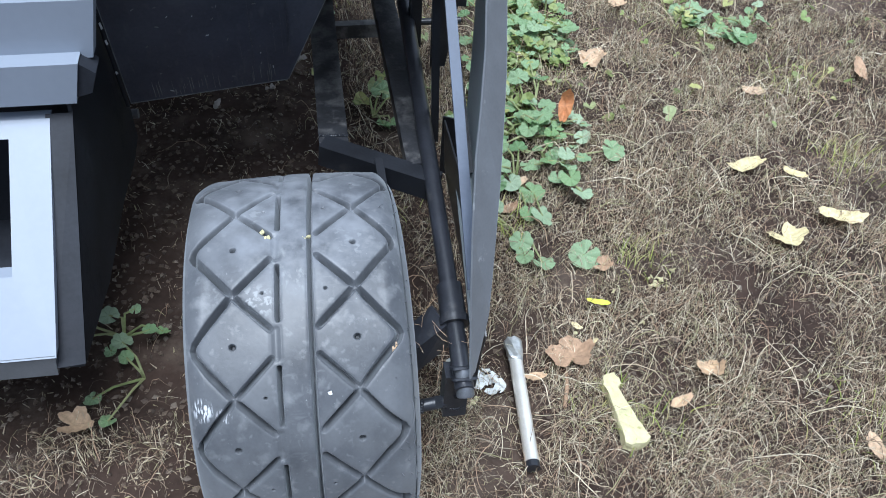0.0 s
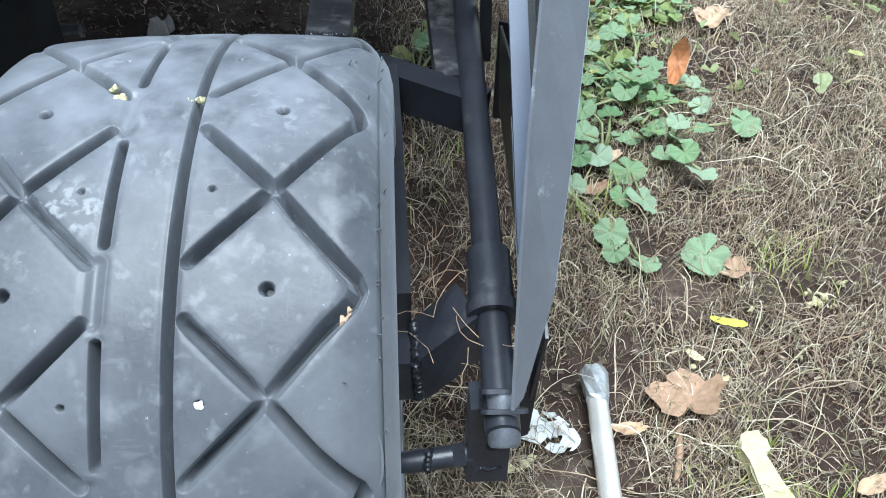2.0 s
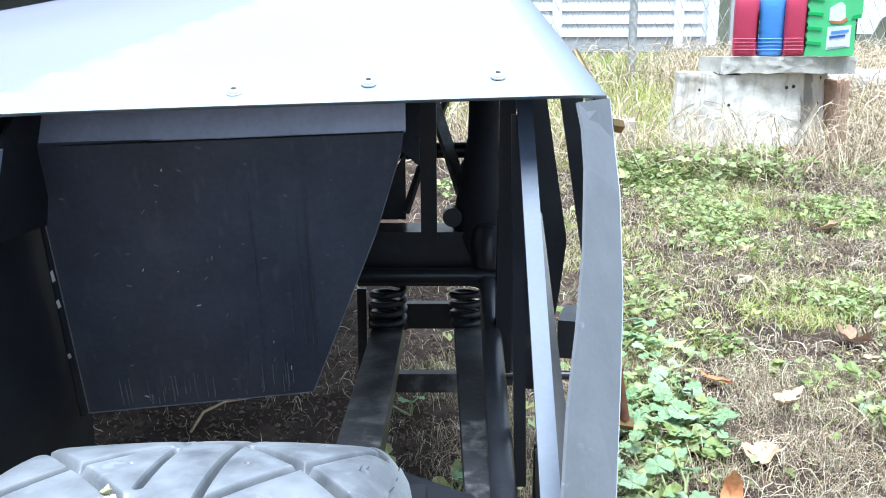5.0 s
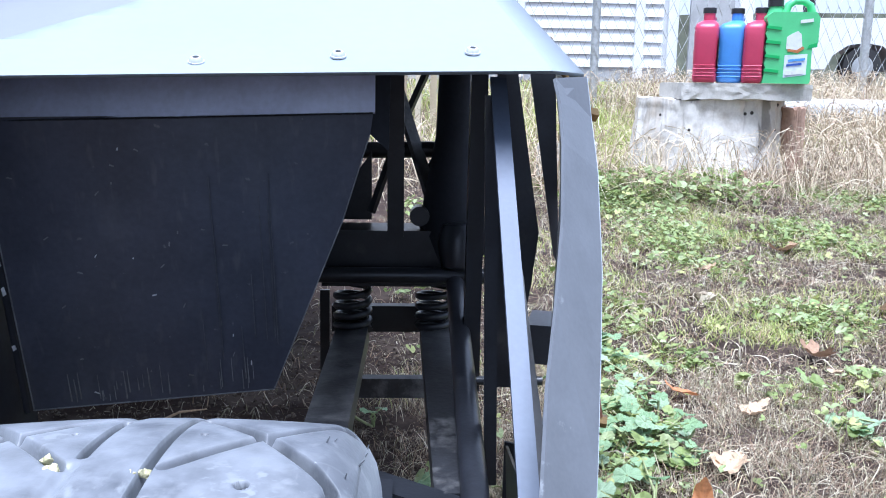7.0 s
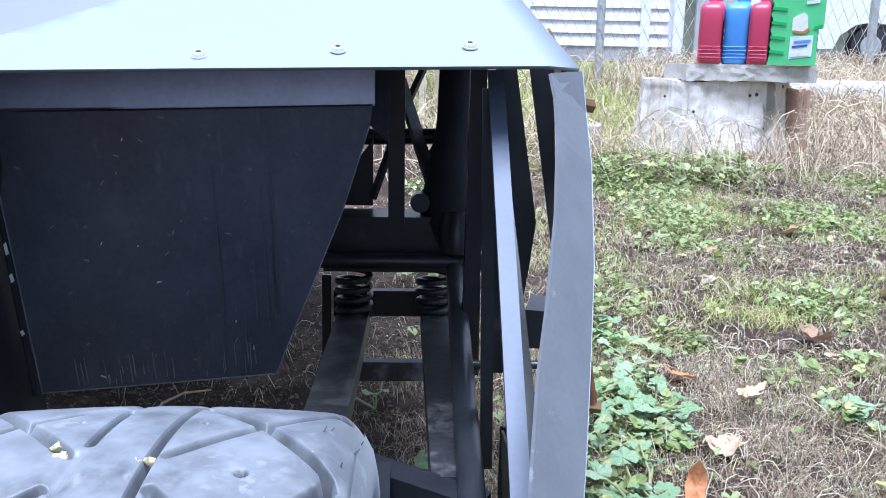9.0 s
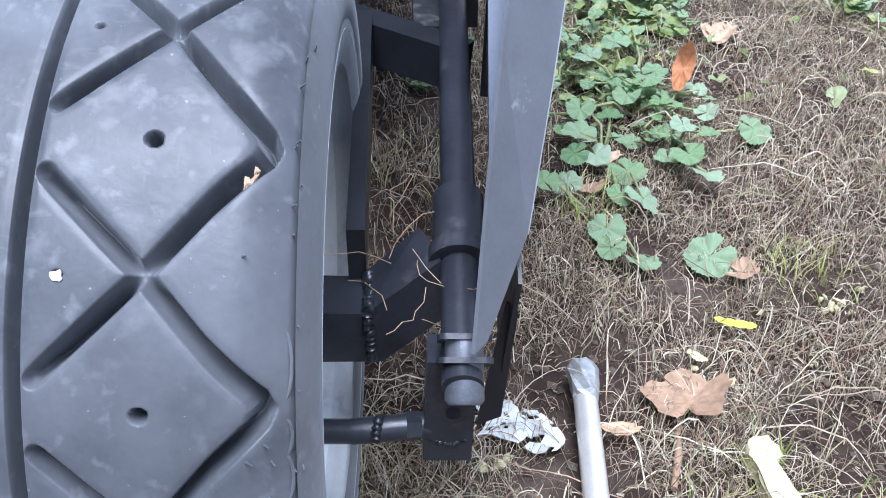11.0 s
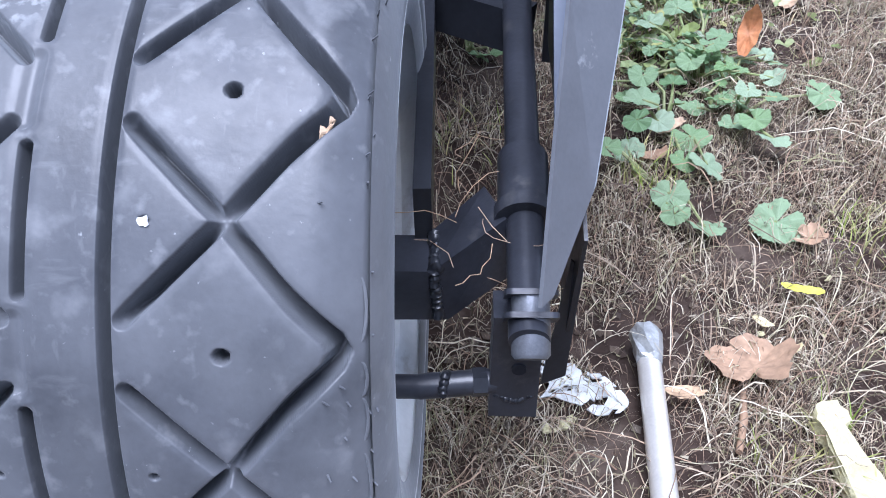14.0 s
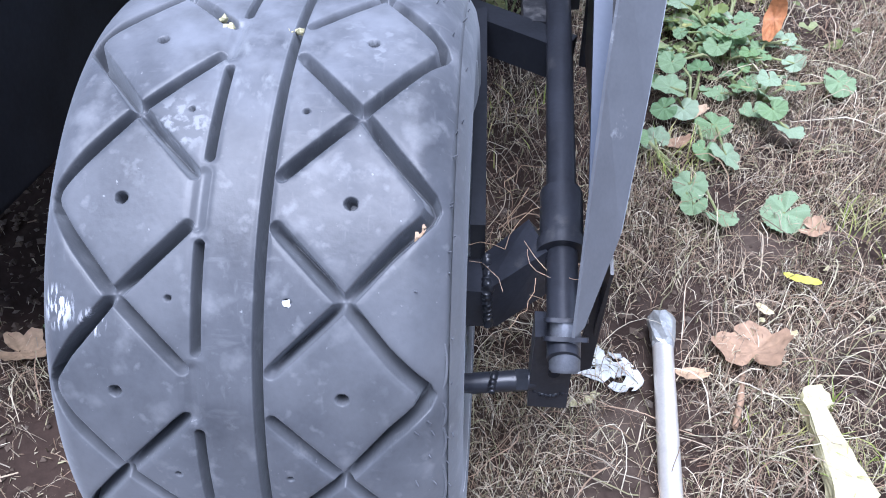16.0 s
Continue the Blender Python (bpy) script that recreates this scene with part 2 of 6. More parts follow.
weathered(BARK)
RAW = material("broken_wood", (0.38, 0.25, 0.18), 0.9, 0, 20, 0.4, 0.9, 90, (0.5, 0.4, 0.33), 0.3)
CAP = material("black_plastic", (0.015, 0.015, 0.016), 0.4, 0, 60, 0.2, 0.05, 400)
RED = material("red_plastic", (0.46, 0.045, 0.10), 0.35, 0, 20, 0.1, 0.05, 300)
BLUE = material("blue_plastic", (0.09, 0.27, 0.66), 0.35, 0, 20, 0.1, 0.05, 300)
BLUE_DARK = material("dark_blue_print", (0.03, 0.08, 0.35), 0.4, 0, 20, 0.1, 0.0, 300)
GREEN = material("green_plastic", (0.11, 0.48, 0.19), 0.35, 0, 20, 0.1, 0.05, 300)
# darker copy of the green: shade of the grip and notch as colour
GREEN_SHADED = material("green_plastic_shaded", (0.025, 0.34, 0.085), 0.4, 0, 20, 0.1, 0.05, 300)
GALV = material("galvanised_wire", (0.50, 0.51, 0.50), 0.45, 0.6, 60, 0.2, 0.1, 500)
SIDING = material("white_siding", (0.84, 0.85, 0.85), 0.6, 0, 3, 0.05, 0.1, 60)
FOUND = material("grey_foundation", (0.45, 0.45, 0.44), 0.9, 0, 6, 0.2, 0.5, 90)
DARKGLASS = material("dark_gap", (0.03, 0.03, 0.035), 0.3, 0, 5, 0.2, 0.0, 50)
TYRE_FAR = material("far_tyre", (0.03, 0.03, 0.03), 0.8, 0, 20, 0.2, 0.2, 200)
SACK = material("blue_white_sack", (0.60, 0.66, 0.74), 0.5, 0, 10, 0.15, 0.4, 90, (0.25, 0.35, 0.6), 0.2)


def leafy(name, colours, rough=0.6, through_light=0.35, bump=0.3, scale=150):
    """Leaves and stalks: each piece its own tone out of a row of colours, with light passing through."""
    mat = bpy.data.materials.new(name)
    mat.use_nodes = True
    n, l = mat.node_tree.nodes, mat.node_tree.links
    b = n["Principled BSDF"]
    geo, info = n.new("ShaderNodeNewGeometry"), n.new("ShaderNodeObjectInfo")
    add = n.new("ShaderNodeMath")
    add.operation = "ADD"
    l.new(geo.outputs["Random Per Island"], add.inputs[0])
    l.new(info.outputs["Random"], add.inputs[1])
    frac = n.new("ShaderNodeMath")
    frac.operation = "FRACT"
    l.new(add.outputs[0], frac.inputs[0])
    ramp = n.new("ShaderNodeValToRGB")
    e = ramp.color_ramp.elements
    while len(e) < len(colours):
        e.new(0.5)
    for i, c in enumerate(colours):
        e[i].position = i / (len(colours) - 1)
        e[i].color = (*c, 1)
    l.new(frac.outputs[0], ramp.inputs["Fac"])
    co = n.new("ShaderNodeTexCoord")
    tex = n.new("ShaderNodeTexNoise")
    tex.inputs["Scale"].default_value, tex.inputs["Detail"].default_value = scale, 5
    l.new(co.outputs["Object"], tex.inputs["Vector"])
    mr = n.new("ShaderNodeMapRange")
    mr.inputs["From Min"].default_value, mr.inputs["From Max"].default_value = 0.3, 0.7
    mr.inputs["To Min"].default_value, mr.inputs["To Max"].default_value = 0.75, 1.2
    l.new(tex.outputs["Fac"], mr.inputs["Value"])
    mul = n.new("ShaderNodeMix")
    mul.data_type, mul.blend_type = "RGBA", "MULTIPLY"
    mul.inputs[0].default_value = 1
    l.new(ramp.outputs["Color"], mul.inputs[6])
    l.new(mr.outputs[0], mul.inputs[7])
    l.new(mul.outputs[2], b.inputs["Base Color"])
    b.inputs["Roughness"].default_value = rough
    bp = n.new("ShaderNodeBump")
    bp.inputs["Strength"].default_value, bp.inputs["Distance"].default_value = bump, 0.001
    l.new(tex.outputs["Fac"], bp.inputs["Height"])
    l.new(bp.outputs["Normal"], b.inputs["Normal"])
    tr = n.new("ShaderNodeBsdfTranslucent")
    l.new(mul.outputs[2], tr.inputs["Color"])
    mx = n.new("ShaderNodeMixShader")
    mx.inputs[0].default_value = through_light
    l.new(b.outputs[0], mx.inputs[1])
    l.new(tr.outputs[0], mx.inputs[2])
    l.new(mx.outputs[0], n["Material Output"].inputs["Surface"])
    return mat


LEAF_BROWN = leafy("brown_dry_leaf", [(0.33, 0.205, 0.125), (0.45, 0.30, 0.19)], 0.7, 0.15, 0.6, 250)
LEAF_TAN = leafy("tan_dry_leaf", [(0.52, 0.36, 0.22), (0.60, 0.44, 0.30)], 0.7, 0.15, 0.6, 250)
LEAF_PALE = leafy("pale_yellow_leaf", [(0.66, 0.56, 0.30), (0.72, 0.62, 0.36)], 0.7, 0.15, 0.6, 250)
LEAF_YELLOW = leafy("yellow_leaf", [(0.66, 0.70, 0.06), (0.72, 0.74, 0.10)], 0.55, 0.2, 0.3, 250)
LEAF_ORANGE = leafy("orange_leaf", [(0.50, 0.19, 0.07), (0.54, 0.26, 0.12)], 0.6, 0.2, 0.5, 250)
STRAW = leafy("dry_grass", [(0.05, 0.034, 0.025), (0.34, 0.245, 0.16), (0.66, 0.57, 0.41), (0.10, 0.066, 0.046), (0.80, 0.73, 0.56), (0.36, 0.34, 0.18), (0.06, 0.04, 0.028), (0.46, 0.33, 0.22), (0.22, 0.14, 0.09), (0.70, 0.62, 0.46)], 0.8, 0.15, 0.2, 300)
REED = leafy("tall_dry_grass", [(0.46, 0.37, 0.24), (0.60, 0.51, 0.36), (0.34, 0.24, 0.16), (0.68, 0.60, 0.45)], 0.8, 0.2, 0.2, 300)
GRASS = leafy("green_grass", [(0.22, 0.33, 0.05), (0.40, 0.48, 0.10), (0.62, 0.56, 0.24), (0.30, 0.41, 0.07), (0.66, 0.56, 0.32), (0.46, 0.53, 0.14)], 0.55, 0.35, 0.2, 300)
MALLOW = leafy("mallow_leaf", [(0.16, 0.28, 0.12), (0.31, 0.43, 0.25), (0.21, 0.34, 0.14), (0.40, 0.50, 0.35)], 0.55, 0.25, 0.5, 200)
MALLOW_FAR = leafy("weed_leaf", [(0.13, 0.18, 0.045), (0.31, 0.37, 0.13), (0.19, 0.25, 0.07), (0.40, 0.46, 0.24), (0.24, 0.33, 0.11), (0.46, 0.46, 0.18), (0.16, 0.21, 0.06), (0.34, 0.38, 0.18)], 0.55, 0.3, 0.3, 200)
CRUMBS = leafy("soil_crumbs", [(0.04, 0.028, 0.02), (0.10, 0.072, 0.053), (0.13, 0.098, 0.07), (0.06, 0.04, 0.03), (0.20, 0.165, 0.13)], 0.95, 0.0, 0.5, 300)
SOIL = material("soil", (0.040, 0.026, 0.020), 0.95, 0, 16.0, 0.5, 1.0, 160, (0.12, 0.092, 0.072), 0.40, 0.2)
FOLIAGE = material("far_foliage", (0.16, 0.17, 0.12), 0.9, 0, 0.3, 0.5, 0.0, 3.0)
CHAFF = leafy("chaff", [(0.20, 0.13, 0.08), (0.52, 0.44, 0.30), (0.10, 0.07, 0.045), (0.70, 0.63, 0.46), (0.14, 0.09, 0.06), (0.45, 0.42, 0.24)], 0.8, 0.1, 0.2, 300)
STALK = leafy("weed_stalk", [(0.22, 0.27, 0.10), (0.32, 0.33, 0.16)], 0.6, 0.1, 0.1, 200)


def veins(mat, lobes):
    """Pale ribs that run from the stalk to the tip of each lobe."""
    n, l = mat.node_tree.nodes, mat.node_tree.links
    co, g = n.new("ShaderNodeTexCoord"), n.new("ShaderNodeTexGradient")
    g.gradient_type = "RADIAL"
    l.new(co.outputs["Object"], g.inputs["Vector"])
    u = n.new("ShaderNodeMath")
    u.operation = "MULTIPLY_ADD"
    u.inputs[1].default_value, u.inputs[2].default_value = lobes * 360 / 340, lobes * (170 - 180) / 340
    l.new(g.outputs["Fac"], u.inputs[0])
    w = n.new("ShaderNodeMath")
    w.operation = "PINGPONG"
    w.inputs[1].default_value = 0.5
    l.new(u.outputs[0], w.inputs[0])
    m = n.new("ShaderNodeMapRange")
    m.inputs["From Min"].default_value, m.inputs["From Max"].default_value, m.inputs["To Max"].default_value = 0.45, 0.495, 0.55
    l.new(w.outputs[0], m.inputs["Value"])
    b = n["Principled BSDF"]
    src = b.inputs["Base Color"].links[0].from_socket
    mx = n.new("ShaderNodeMix")
    mx.data_type = "RGBA"
    l.new(m.outputs[0], mx.inputs[0])
    l.new(src, mx.inputs[6])
    mx.inputs[7].default_value = (0.40, 0.52, 0.34, 1)
    l.new(mx.outputs[2], b.inputs["Base Color"])


veins(MALLOW, 7)


# ---- building helpers ----
K = 0.5  # metres to one unit of the plan; part(), link() and thing() apply it


def link(name, verts, faces, mat, parent=None, label="", smooth=False):
    me = bpy.data.meshes.new(name)
    me.from_pydata((np.asarray(verts, float) * K).tolist(), [], faces)
    me.materials.append(mat)
    if smooth:
        me.polygons.foreach_set("use_smooth", [True] * len(me.polygons))
    me.update()
    ob = new(name, me)
    ob.parent = parent
    if label:
        ob["label"] = label
    return ob


def part(name, bm, mat, parent=None, label="", smooth=None, bevel=0.0):
    """Links a bmesh as one mesh object; smooth: shade smooth under this angle in degrees."""
    if bevel:
        bmesh.ops.bevel(bm, geom=[e for e in bm.edges if len(e.link_faces) == 2 and e.calc_face_angle(0) > 0.5],
                        offset=bevel, segments=2, affect="EDGES", profile=0.6)
    bmesh.ops.recalc_face_normals(bm, faces=bm.faces)
    if smooth:
        for f in bm.faces:
            f.smooth = True
        for e in bm.edges:
            if len(e.link_faces) == 2 and e.calc_face_angle(0) > radians(smooth):
                e.smooth = False
    me = bpy.data.meshes.new(name)
    bmesh.ops.scale(bm, vec=(K, K, K), verts=bm.verts)
    bm.to_mesh(me)
    bm.free()
    me.materials.append(mat)
    ob = new(name, me)
    ob.parent = parent
    if label:
        ob["label"] = label
    return ob


def thing(name, label, category, group="", at=(0, 0, 0), rz=0):
    ob = new(name)
    ob.matrix_basis = pose(*[K * v for v in at], 0, 0, rz)
    return tagged(ob, label, category, group)


def axes_of(d, up=(0, 0, 1)):
    d = Vector(d).normalized()
    up = Vector(up)
    if abs(d.dot(up)) > 0.98:
        up = Vector((0, 1, 0))
    s = d.cross(up).normalized()
    return d, s, s.cross(d)


def beam(points, w, h, up=(0, 0, 1), bm=None):
    """A bar of oblong section w (sideways) by h along a line of points."""
    bm = bm or bmesh.new()
    pts = [Vector(p) for p in points]
    rings = []
    for i, p in enumerate(pts):
        d = (pts[min(i + 1, len(pts) - 1)] - pts[max(i - 1, 0)])
        _, s, u = axes_of(d, up)
        rings.append([bm.verts.new(p + s * a * w / 2 + u * b * h / 2) for a, b in ((-1, -1), (1, -1), (1, 1), (-1, 1))])
    for a, b in zip(rings, rings[1:]):
        for k in range(4):
            bm.faces.new((a[k], a[(k + 1) % 4], b[(k + 1) % 4], b[k]))
    bm.faces.new(rings[0][::-1])
    bm.faces.new(rings[-1])
    return bm


def tube(points, radii, sides=20, bm=None, cap=True):
    """A round bar along points, with one radius or one for each point."""
    bm = bm or bmesh.new()
    pts = [Vector(p) for p in points]
    if not hasattr(radii, "__len__"):
        radii = [radii] * len(pts)
    rings, last = [], None
    for i, p in enumerate(pts):
        d = (pts[min(i + 1, len(pts) - 1)] - pts[max(i - 1, 0)]).normalized()
        if last is None:
            _, s, u = axes_of(d)
        else:
            s = (last - d * last.dot(d)).normalized()
            u = s.cross(d)
        last = s
        rings.append([bm.verts.new(p + radii[i] * (s * math.cos(2 * math.pi * k / sides) + u * math.sin(2 * math.pi * k / sides))) for k in range(sides)])
    for a, b in zip(rings, rings[1:]):
        for k in range(sides):
            bm.faces.new((a[k], a[(k + 1) % sides], b[(k + 1) % sides], b[k]))
    if cap:
        bm.faces.new(rings[0][::-1])
        bm.faces.new(rings[-1])
    return bm


def plate(outline, thick, normal):
    """A sheet with this outline, thickened along the normal."""
    bm = bmesh.new()
    n = Vector(normal).normalized() * thick
    front = [bm.verts.new(Vector(p)) for p in outline]
    back = [bm.verts.new(Vector(p) + n) for p in outline]
    bm.faces.new(front)
    bm.faces.new(back[::-1])
    k = len(front)
    for i in range(k):
        bm.faces.new((front[i], back[i], back[(i + 1) % k], front[(i + 1) % k]))
    return bm


def ribbon(left, right, thick):
    """A sheet between two edge lines, thickened."""
    bm = bmesh.new()
    L, R = [Vector(p) for p in left], [Vector(p) for p in right]
    nrm = (R[0] - L[0]).cross(L[-1] - L[0]).normalized() * thick
    rows = [[bm.verts.new(p) for p in (a, b, b + nrm, a + nrm)] for a, b in zip(L, R)]
    for a, b in zip(rows, rows[1:]):
        for k in range(4):
            bm.faces.new((a[k], a[(k + 1) % 4], b[(k + 1) % 4], b[k]))
    bm.faces.new(rows[0][::-1])
    bm.faces.new(rows[-1])
    return bm


# ---- ground ----
def smoothstep(a, b, x):
    t = min(1, max(0, (x - a) / (b - a)))
    return t * t * (3 - 2 * t)


def ground_z(x, y):
    """The height of the ground: level round the vehicle, then a bank that rises towards the fence."""
    d = math.hypot(x, y)
    z = 0.10 * smoothstep(3.0, 6.0, y) + 0.40 * smoothstep(5.6, 9.0, y) + 0.30 * smoothstep(8.5, 20.0, y)
    rough = 0.020 * noise.noise(Vector((x * 2.1, y * 2.1, 0.3))) + 0.010 * noise.noise(Vector((x * 9, y * 9, 1.7)))
    return z + 0.004 + rough * smoothstep(0.25, 0.9, d) + 0.005 * noise.noise(Vector((x * 23, y * 23, 4.1))) + 0.003 * noise.noise(Vector((x * 60, y * 60, 2.1)))


def axis_steps(near, far, fine, grow):
    v, s, out = 0.0, fine, [0.0]
    while v < far:
        if v > near:
            s *= grow
        v += s
        out.append(v)
    return out


pos = axis_steps(2.0, 800, 0.023, 1.2)
gx = [-v for v in pos[:0:-1]] + pos
gverts = [(x + 0.5, y + 1.2, ground_z(x + 0.5, y + 1.2)) for y in gx for x in gx]
W = len(gx)
gfaces = [(j * W + i, j * W + i + 1, (j + 1) * W + i + 1, (j + 1) * W + i) for j in range(W - 1) for i in range(W - 1)]
tagged(link("ground", gverts, gfaces, SOIL, smooth=True), "bare brown soil with dry grass litter and weeds", "ground", kind="structure")

# ---- the vehicle ----
buggy = thing("buggy", "small home-built buggy with white bodywork and black frame on grass", "buggy")

wheel = new("wheel")
wheel.parent = buggy
wheel.location = (0.006 * K, 0.025 * K, 0.265 * K)
PITCHES = 13


def tyre_mesh():
    # finer steps over the upper rear half, coarse where the tyre is out of sight
    s = np.concatenate([np.linspace(-0.08, 0.30, 1000, endpoint=False), np.linspace(0.30, 0.92, 110, endpoint=False)])
    # columns run along the rib, closer together beside its channels
    half = np.unique(np.concatenate([np.linspace(0, 0.136, 150), np.linspace(0.015, 0.026, 26)]))
    edge = np.concatenate([np.zeros(len(half)), np.linspace(0, 1, 17)[1:]])
    g = np.concatenate([half, np.full(16, 0.136)])
    g, edge = np.concatenate([-g[:0:-1], g]), np.concatenate([edge[:0:-1], edge])
    nu, nv = len(s), len(g)
    # crown, then a rounded shoulder running into the side wall
    r = 0.2705 - 0.006 * (np.abs(g) / 0.13) ** 2 - 0.012 * np.clip((np.abs(g) - 0.112) / 0.024, 0, 1) ** 2 - edge * 0.080
    S, T = np.meshgrid(s, g, indexing="ij")
    R = np.meshgrid(s, r, indexing="ij")[1].copy()
    ang = 2 * math.pi * S - radians(6.8)
    # the tread runs a little askew round the casing
    hold = np.clip((0.136 - np.abs(g)) / 0.03, 0, 1)
    X = T + hold[None, :] * (0.002 - 0.0097 * np.sin(ang)) + (np.sign(g) * 0.010 * np.sin(edge * 2.6))[None, :]
    p = 0.131
    h = p / 2
    u = (S * PITCHES - np.floor(S * PITCHES) - 0.5) * p          # along the tread, zero at a diamond's middle
    a = np.abs(T)

    def line(x0, u0, x1, u1):
        """Distance from a straight run, and how far along it."""
        dx, du = x1 - x0, u1 - u0
        t = np.clip(((a - x0) * dx + (u - u0) * du) / (dx * dx + du * du), 0, 1)
        return np.hypot(a - x0 - t * dx, u - u0 - t * du), t

    def cut(dist, half, deep):
        """A channel with a round floor, steep walls and eased lips."""
        lip = 0.0007 * np.exp(-((dist - half) / 0.0022) ** 2)
        return deep * (1 - np.clip(dist / half, 0, 1) ** 2) ** 1.5 + lip

    def saddle(x0, u0, size, low):
        return 1 - (1 - low) * np.exp(-(np.hypot(a - x0, u - u0) / size) ** 2)

    D = 0.025
    side = T > 0
    knot = saddle(0.076, h, 0.0125, 0.30) * saddle(0.076, -h, 0.0125, 0.30)
    depth = np.zeros_like(X)
    for sg in (1, -1):
        d, t = line(0.029, sg * 0.0175, 0.076, sg * h)           # inner run, fading out towards the rib
        depth = np.maximum(depth, cut(d, 0.0050, D) * knot * (0.30 + 0.70 * np.clip(t / 0.20, 0, 1) ** 0.7))
        d, t = line(0.0765, sg * h, 0.1240, sg * 0.0075)         # outer run
        depth = np.maximum(depth, cut(d, 0.0050, D) * knot)
        d, t = line(0.1240, sg * 0.0075, 0.1265, 0.0)            # rounded outer corner
        depth = np.maximum(depth, cut(d, 0.0050, D))
        d, t = line(0.0205, sg * 0.030, 0.0205, sg * (h + 0.002))   # rib channel beside a triangle
        depth = np.maximum(depth, np.where(side, 0, cut(d, 0.0038, 0.032)))
    d, t = line(0.0235, -0.017, 0.0235, 0.017)                   # shallow dish at the blunt inner corner
    depth = np.maximum(depth, np.where(side, 0, cut(d, 0.0062, 0.0035)))
    depth = np.maximum(depth, np.where(side, cut(np.abs(a - 0.0205), 0.0038, 0.032), 0))
    pin = np.hypot(a - 0.076, u)
    depth = np.maximum(depth, 0.014 * (1 - np.clip((pin - 0.0030) / 0.0013, 0, 1)))
    pin = np.hypot(a - 0.039, np.abs(u) - h)
    depth = np.maximum(depth, 0.008 * (1 - np.clip((pin - 0.0013) / 0.0010, 0, 1)))
    depth = depth * (edge[None, :] == 0)
    R = R - depth
    co = np.stack([X, -R * np.sin(ang), R * np.cos(ang)], -1).reshape(-1, 3)
    i, j = np.meshgrid(np.arange(nu), np.arange(nv - 1), indexing="ij")
    q = np.stack([i * nv + j, i * nv + j + 1, ((i + 1) % nu) * nv + j + 1, ((i + 1) % nu) * nv + j], -1).reshape(-1, 4)
    return co.tolist(), q.tolist()


tv, tf = tyre_mesh()
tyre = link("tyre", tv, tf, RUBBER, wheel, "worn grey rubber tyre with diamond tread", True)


def lathe(profile, sides=96):
    """Turns a profile of (x, radius) round the wheel's axle."""
    bm = bmesh.new()
    rings = [[bm.verts.new((x, r * math.sin(2 * math.pi * k / sides), r * math.cos(2 * math.pi * k / sides))) for k in range(sides)] for x, r in profile]
    for a, b in zip(rings, rings[1:]):
        for k in range(sides):
            bm.faces.new((a[k], a[(k + 1) % sides], b[(k + 1) % sides], b[k]))
    return bm


part("side_wall", lathe([(0.138, 0.192), (0.1455, 0.20), (0.1475, 0.215), (0.1470, 0.228), (0.1440, 0.241), (0.1385, 0.2510)]), RUBBER, wheel, smooth=60)
part("rim", lathe([(0.142, 0.199), (0.146, 0.198), (0.144, 0.190), (0.132, 0.186), (0.122, 0.172), (0.10, 0.168), (0.05, 0.165), (0.03, 0.15), (0.028, 0.03), (0.0, 0.001)]), RIM, wheel, "silver painted rim", 40)


def nib_mesh():
    """Moulding hairs along the shoulder of the tyre."""
    rng = np.random.default_rng(4)
    bm = bmesh.new()
    for k in range(34):
        a = radians(rng.uniform(-30, 100))
        x = rng.choice([0.128, 0.136, 0.139, 0.118]) + rng.uniform(-0.003, 0.003)
        r = 0.2705 - 0.006 * (x / 0.13) ** 2 - 0.012 * max(0, (x - 0.112) / 0.024) ** 2
        d = Vector((rng.uniform(0.2, 1), -math.sin(a), math.cos(a))).normalized()
        p = Vector((x, -r * math.sin(a), r * math.cos(a)))
        tube([p - d * 0.001, p + d * rng.uniform(0.002, 0.0055)], [0.0007, 0.0004], 5, bm)
    return bm


for k, (ang, half) in enumerate(((58, 0.016), (66, 0.009), (71, 0.012), (80, 0.020))):
    ring = []
    for s in range(25):
        t = 2 * math.pi * s / 24
        a = radians(ang) + half * math.sin(t) / 0.25
        x = 0.1335 + 0.0035 * math.cos(t)
        ring.append((x, -0.2525 * math.sin(a), 0.2525 * math.cos(a)))
    part("moulded_mark", tube(ring, 0.0009, 6), RUBBER, wheel)


def tread_patch(x, ang, size, seed, stretch=1.0):
    """A thin scab lying on the tread."""
    rng = random.Random(seed)
    ring = []
    for k in range(12):
        t = 2 * math.pi * k / 12
        q = size * rng.uniform(0.6, 1.1)
        xx, a = x + q * math.cos(t), radians(ang) + q * stretch * math.sin(t) / 0.27
        r = 0.2705 - 0.006 * (abs(xx) / 0.13) ** 2 - 0.012 * max(0, (abs(xx) - 0.112) / 0.024) ** 2 - 0.0004
        ring.append((xx, -r * math.sin(a), r * math.cos(a)))
    mid = radians(ang)
    return plate(ring, 0.0011, (0, -math.sin(mid), math.cos(mid)))


part("paint_spot", tread_patch(0.0338, 48.7, 0.0032, 1), SCRAPE, tyre)
tagged(part("moulding_hair", nib_mesh(), RUBBER, wheel), kind="stuff")

# wheel carrier and links
hub = part("hub_arm", beam([(0.06, 0.03, 0.236), (0.168, 0.03, 0.236), (0.226, 0.052, 0.276)], 0.046, 0.052), SATIN, buggy, "glossy black square-tube hub arm", bevel=0.005)


